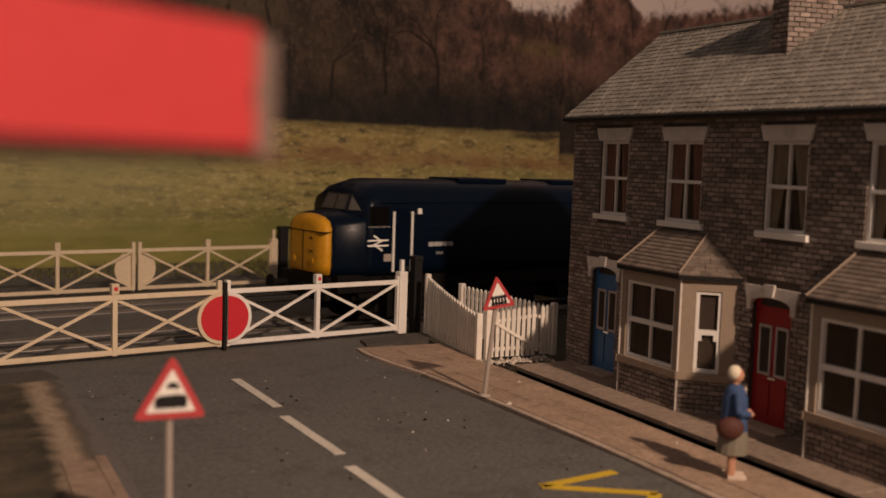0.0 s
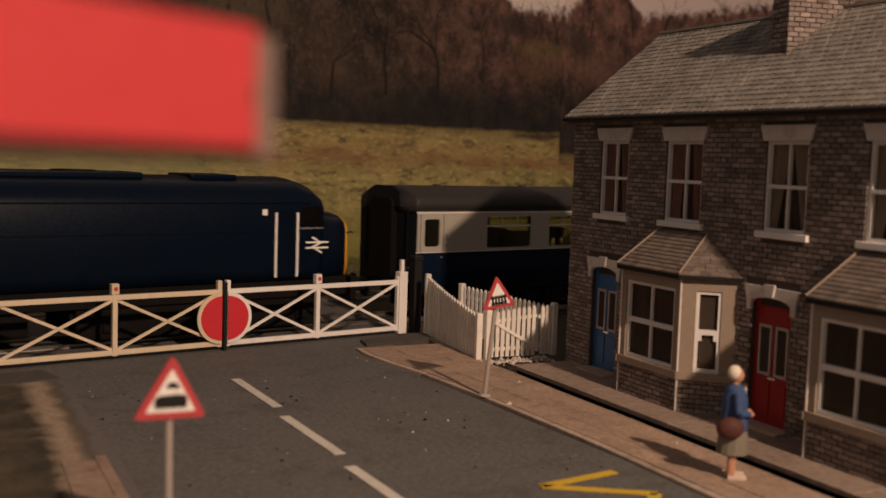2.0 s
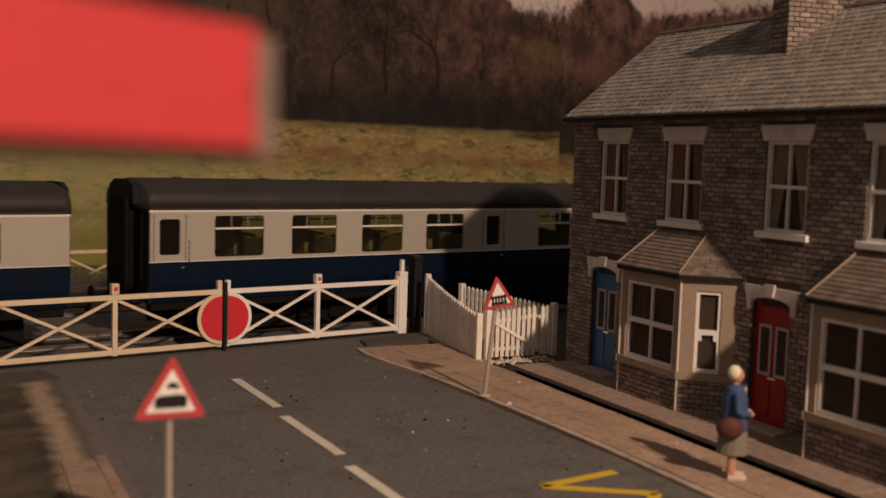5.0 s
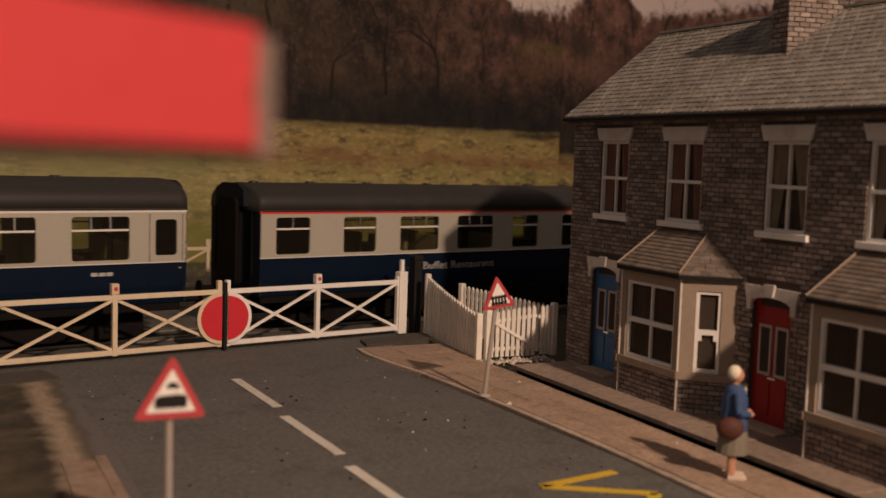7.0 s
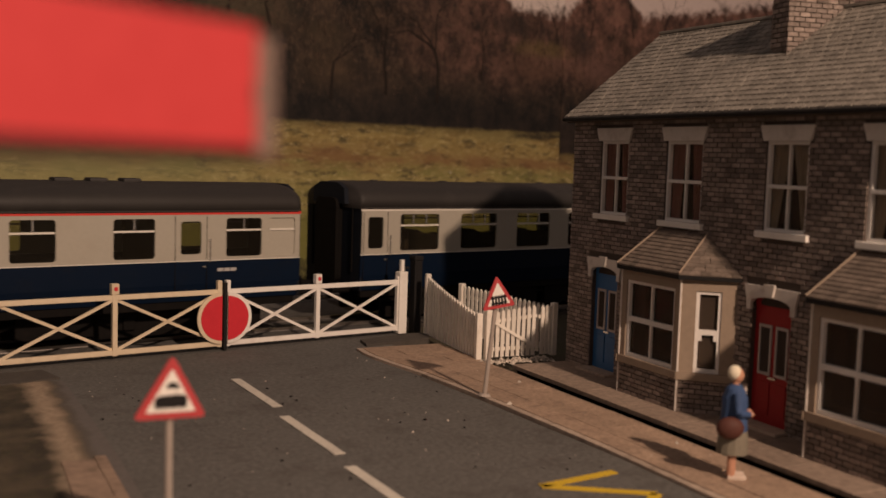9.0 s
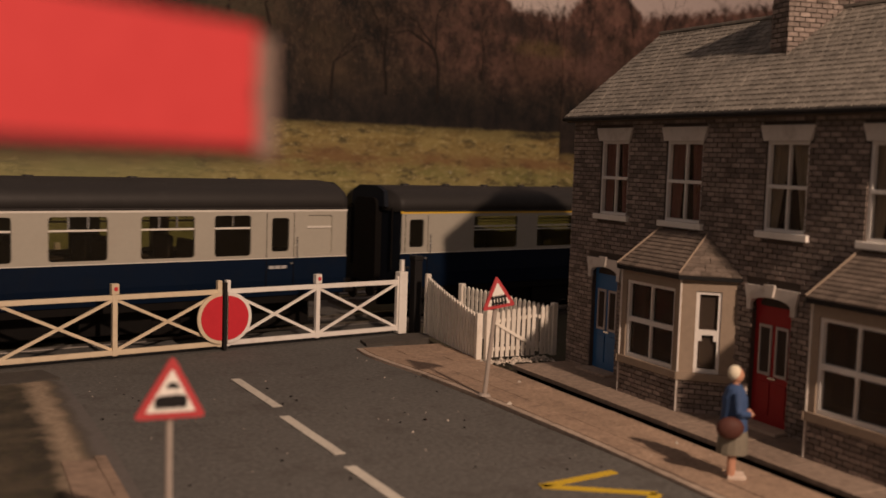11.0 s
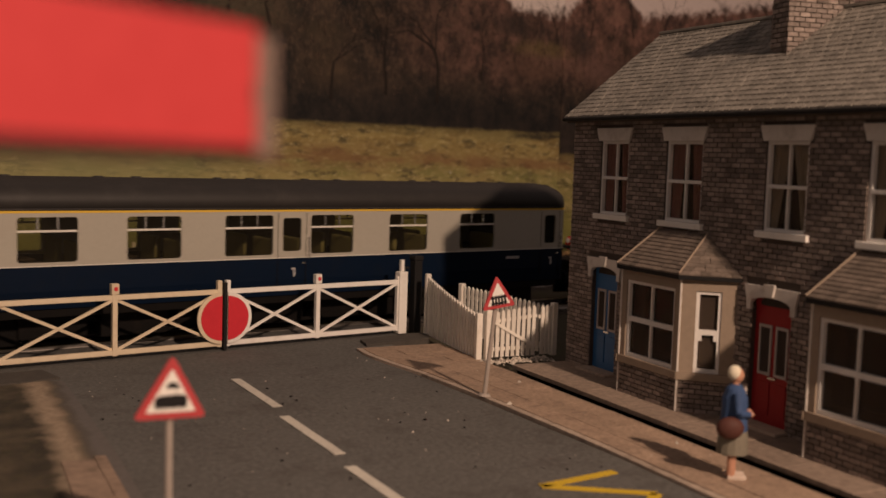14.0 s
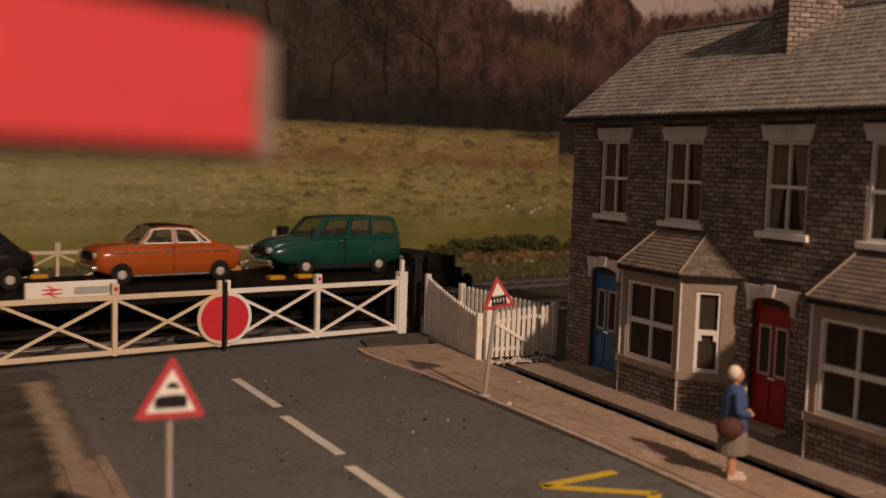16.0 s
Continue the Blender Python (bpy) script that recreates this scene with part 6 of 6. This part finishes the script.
def flat_wagon():
    w = thing("flat_wagon", "long black bogie flat wagon with a white lettered board", "railway wagon", None, "train")
    L = 21.6
    part("deck", boxed(0, L, -1.35, 1.35, 1.24, 1.40, .01), M["under"], w)
    for s in (-1, 1):
        part("solebar", boxed(.1, L - .1, *sorted((s * 1.2, s * 1.36)), .98, 1.30, .015), M["under"], w)
        for k in range(11):
            u = .9 + k * 1.95
            part("stake_pocket", boxed(u, u + .14, *sorted((s * 1.36, s * 1.42)), 1.05, 1.36, .01), M["under"], w)
        for u, name in ((5.95, "chock"), (7.1, "chock"), (10.4, "chock"), (15.6, "chock"), (16.4, "chock")):
            part(name, boxed(u, u + .42, *sorted((s * 1.0, s * 1.25)), 1.402, 1.5, .02), M["warn_yellow"], w, "yellow wheel chock")
        bm = bmesh.new()
        bar(bm, (6.5, s * 1.1, 1.0), (8.6, s * 1.1, .5), .1, .1)
        bar(bm, (8.6, s * 1.1, .5), (13.0, s * 1.1, .5), .1, .1)
        bar(bm, (13.0, s * 1.1, .5), (15.1, s * 1.1, 1.0), .1, .1)
        part("truss", bm, M["under"], w)
    board = part("sign_board", boxed(9.62, 11.62, -1.50, -1.43, 1.2, 1.63, .015), M["white"], w, "white board with a red arrow emblem")
    bm = bmesh.new()
    arrow_mark(bm, 10.18, -1.502, 1.42, .27)
    part("emblem", bm, M["red"], board, "red arrow emblem")
    bm = bmesh.new()
    box(bm, 10.66, 11.5, -1.506, -1.50, 1.34, 1.5)
    part("word_strip", bm, M["letter_grey"], board, "grey lettering strip")
    part("data_panel", boxed(.5, 1.2, -1.385, -1.36, 1.03, 1.24), M["roof_grey"], w)
    for e, s in ((0.0, -1), (L, 1)):
        part("end_beam", boxed(*sorted((e, e + s * .06)), -1.3, 1.3, .9, 1.5 if s > 0 else 1.42, .01), M["under"], w)
        for y in (-.88, .88):
            bm = bmesh.new()
            cyl(bm, (e, y, 1.05), (e + s * .55, y, 1.05), .09, n=10)
            cyl(bm, (e + s * .55, y, 1.05), (e + s * .6, y, 1.05), .23, n=14)
            part("buffer", bm, M["under"], w)
    part("end_hamper", boxed(20.5, 21.5, -1.2, 1.2, 1.402, 1.85, .06), M["under"], w, "dark loading ramp folded at the end")
    # full-length beam added to block light under the wagon
    part("centre_sill", boxed(.4, L - .4, -.35, .35, .3, 1.24, .02), M["under"], w)
    bogie(w, 2.6)
    bogie(w, L - 2.6)
    return w


def build_train():
    """Vehicles and their distance behind the engine's nose."""
    train = []
    train.append((loco(), 0.0, 0.0))
    reg = lambda a, w, p, n: [(a + i * p, a + i * p + w, "big") for i in range(n)]
    small = [(u, False) for u in (1.2, 3.6, 5.0, 7.4, 9.3, 10.6, 13.2, 15.6, 18.2)]
    c1 = coach("blue and grey brake coach with four wide windows and small doors",
               [(.27, .78, "door")] + [(2.48, 4.15, "big"), (4.89, 6.55, "big"), (7.25, 8.93, "big"), (9.62, 11.25, "big")] +
               [(11.80, 12.28, "door"), (13.21, 13.7, "door"), (14.15, 14.87, "mid"), (15.25, 15.95, "mid"), (16.75, 17.24, "door"), (18.66, 19.38, "mid")],
               None, [(u, False) for u in (1.6, 4.9, 8.5, 12.8, 15.4, 17.4)], extras=(2.0, 11.5, 14.0, 18.0), drop=.08)
    train.append((c1, 22.83, 0.0))
    c2 = coach("blue and grey open coach with eight wide windows", [(.25, .75, "door")] + reg(1.62, 1.3, 2.08, 4) + [(10.0, 10.5, "door")] + reg(11.99, 1.3, 2.06, 4) + [(20.08, 20.6, "door")],
               None, small, extras=(1.2, 9.8, 10.8, 19.8))
    train.append((c2, 45.45, 0.0))
    c3 = coach("blue and grey buffet coach with a red stripe and white lettering",
               [(.44, 1.4, "mid"), (2.4, 3.4, "mid"), (4.18, 5.47, "big"), (6.13, 7.42, "big"), (8.16, 9.15, "mid"), (10.13, 11.1, "mid"), (12.34, 12.86, "door"), (13.83, 14.8, "mid"), (16.07, 17.04, "mid"), (17.67, 18.18, "door"), (18.82, 19.76, "mid"), (19.97, 20.68, "frost")],
               "line_red", [(.45, False), (2.1, False), (3.9, False), (5.95, False), (7.8, False), (9.8, False), (11.3, False), (12.4, False), (13.2, True), (13.7, True), (15.3, True), (16.1, True), (16.9, True)], ("Buffet Restaurant", 4.95, 7.46), extras=(1.9, 8.0, 12.0, 17.3), drop=.06)
    train.append((c3, 68.2, 0.0))
    c4 = coach("blue and grey corridor coach with wide windows", [(.22, .70, "door")] + reg(1.25, 1.3, 2.07, 4) + [(9.9, 10.4, "door")] + reg(11.2, 1.3, 2.07, 3) + [(17.15, 18.1, "mid"), (18.67, 19.15, "door"), (19.66, 20.39, "frost")],
               None, small, extras=(1.0, 9.6, 10.6, 18.4), seat="seat_dark")
    train.append((c4, 90.85, 0.0))
    c5 = coach("blue and grey first class coach with yellow stripe, wide windows", [(.28, .76, "door")] + reg(2.52, 1.62, 2.40, 4)[:3] + [(9.47, 11.1, "big"), (11.38, 11.9, "door")] + reg(12.2, 1.6, 2.32, 3) + [(20.08, 20.6, "door")],
               "line_yellow", [(1.0 + i * 1.45, False) for i in range(14)], toplight=1, extras=(2.0, 11.2, 12.05, 19.4), drop=.08)
    train.append((c5, 113.4, 0.0))
    c6 = coach("blue and grey first class coach with yellow stripe, framed vents", [(.19, .70, "door")] + reg(2.52, 1.29, 2.40, 4) + [(11.28, 11.8, "door")] + reg(12.08, 1.26, 2.39, 3) + [(20.07, 20.52, "door")],
               "line_yellow", [(u, False) for u in (1.2, 2.0, 4.1, 5.0, 7.1, 8.0, 10.1, 11.0, 12.6, 13.6, 16.1, 16.9, 18.6, 19.4)], extras=(2.0, 11.15, 11.95, 19.4))
    train.append((c6, 136.0, 0.0))
    train.append((flat_wagon(), 158.35, 0.0))
    red = motor_car("coupe_car", "glossy red fastback coupe car with black trim", "car_red", 4.65, .78, (1.20, 3.95), .275,
                    [(0, .36, .64, .86), (.05, .28, .72, .94), (.4, .24, .77, .99), (1.2, .22, .84, 1), (1.8, .2, .92, 1), (3.2, .2, .95, 1), (4.2, .24, .97, 1), (4.58, .32, .93, .98), (4.65, .36, .86, .94)],
                    (1.66, 2.25, 3.2, 4.42, .92, 1.40), ((.07, .42), (.45, .80)), dark_trim=True, rear_drop=.08)
    blk = motor_car("saloon_car", "glossy black small saloon car with rounded roof", "car_black", 3.45, .74, (.74, 2.9), .215,
                    [(0, .38, .66, .75), (.05, .28, .78, .88), (.25, .22, .85, .97), (.7, .18, .88, 1), (1.05, .2, .9, 1), (2.3, .2, .92, 1), (3.1, .24, .9, 1), (3.4, .3, .78, .95), (3.45, .4, .66, .88)],
                    (.98, 1.34, 2.72, 3.14, .88, 1.42), ((.06, .46), (.51, .86)), rear_drop=.10)
    org = motor_car("saloon_car", "orange saloon car with black roof and white pillars", "car_orange", 3.65, .72, (.58, 3.05), .225,
                    [(0, .40, .70, .78), (.05, .30, .80, .9), (.25, .22, .86, .98), (.7, .18, .90, 1), (1.05, .16, .92, 1), (2.3, .16, .94, 1), (3.0, .18, .93, 1), (3.5, .26, .84, .96), (3.65, .38, .70, .86)],
                    (1.0, 1.36, 2.46, 2.98, .91, 1.39), ((.05, .43), (.48, .80), (.84, .94)), "car_black", "white", rear_drop=.07)
    grn = motor_car("estate_car", "dark green rounded estate car with bright hub caps", "car_green", 4.02, .74, (1.0, 3.27), .24,
                    [(0, .4, .60, .42), (.08, .32, .80, .52), (.35, .26, .93, .64), (.9, .22, .99, .86), (1.3, .2, 1.0, .98), (2.4, .2, 1.02, 1), (3.3, .22, 1.02, 1), (3.9, .26, 1.0, .97), (4.02, .36, .94, .92)],
                    (1.22, 1.62, 3.86, 3.98, 1.0, 1.56), ((.05, .35), (.40, .66), (.69, .95)), None, None, wings=((.85, .58, .82, .30), (3.25, .52, .52, .28)), rear_drop=.05)
    for car, off in ((red, 158.95), (blk, 164.95), (org, 169.78), (grn, 174.25)):
        train.append((car, off, 1.402))
    return train


build_ground()
build_plinth()
build_gate_stop()
build_markings()
build_tracks()
build_backdrop()
build_bushes()
build_gates()
build_fences()
build_signs()
build_signal()
build_houses()
build_figure()
build_pavement()
TRAIN = build_train()

# the engine's nose along the track, metres at seconds
NOSE = ((0, 9.3), (.5, 4.27), (1, -.85), (1.5, -5.8), (2, -10.86), (2.5, -15.93), (3, -21.0), (3.5, -26.05), (4, -31.04), (4.5, -36.03), (5, -41.02), (5.5, -46.0), (6, -50.97),
        (6.5, -55.95), (7, -60.95), (7.5, -65.97), (8, -70.76), (8.5, -75.69), (9, -80.67), (9.5, -85.75), (10, -91.0), (10.5, -96.4), (11, -101.95), (11.5, -107.73), (12, -113.55),
        (12.5, -119.9), (13, -126.4), (13.5, -132.95), (14, -139.4), (14.5, -145.93), (15, -152.85), (15.5, -159.6), (16, -166.3))


def motions():
    for ob, off, z in TRAIN:
        walk(ob, [(t, track_pose(s + off, 0.0, z + .0)) for t, s in NOSE])


motions()
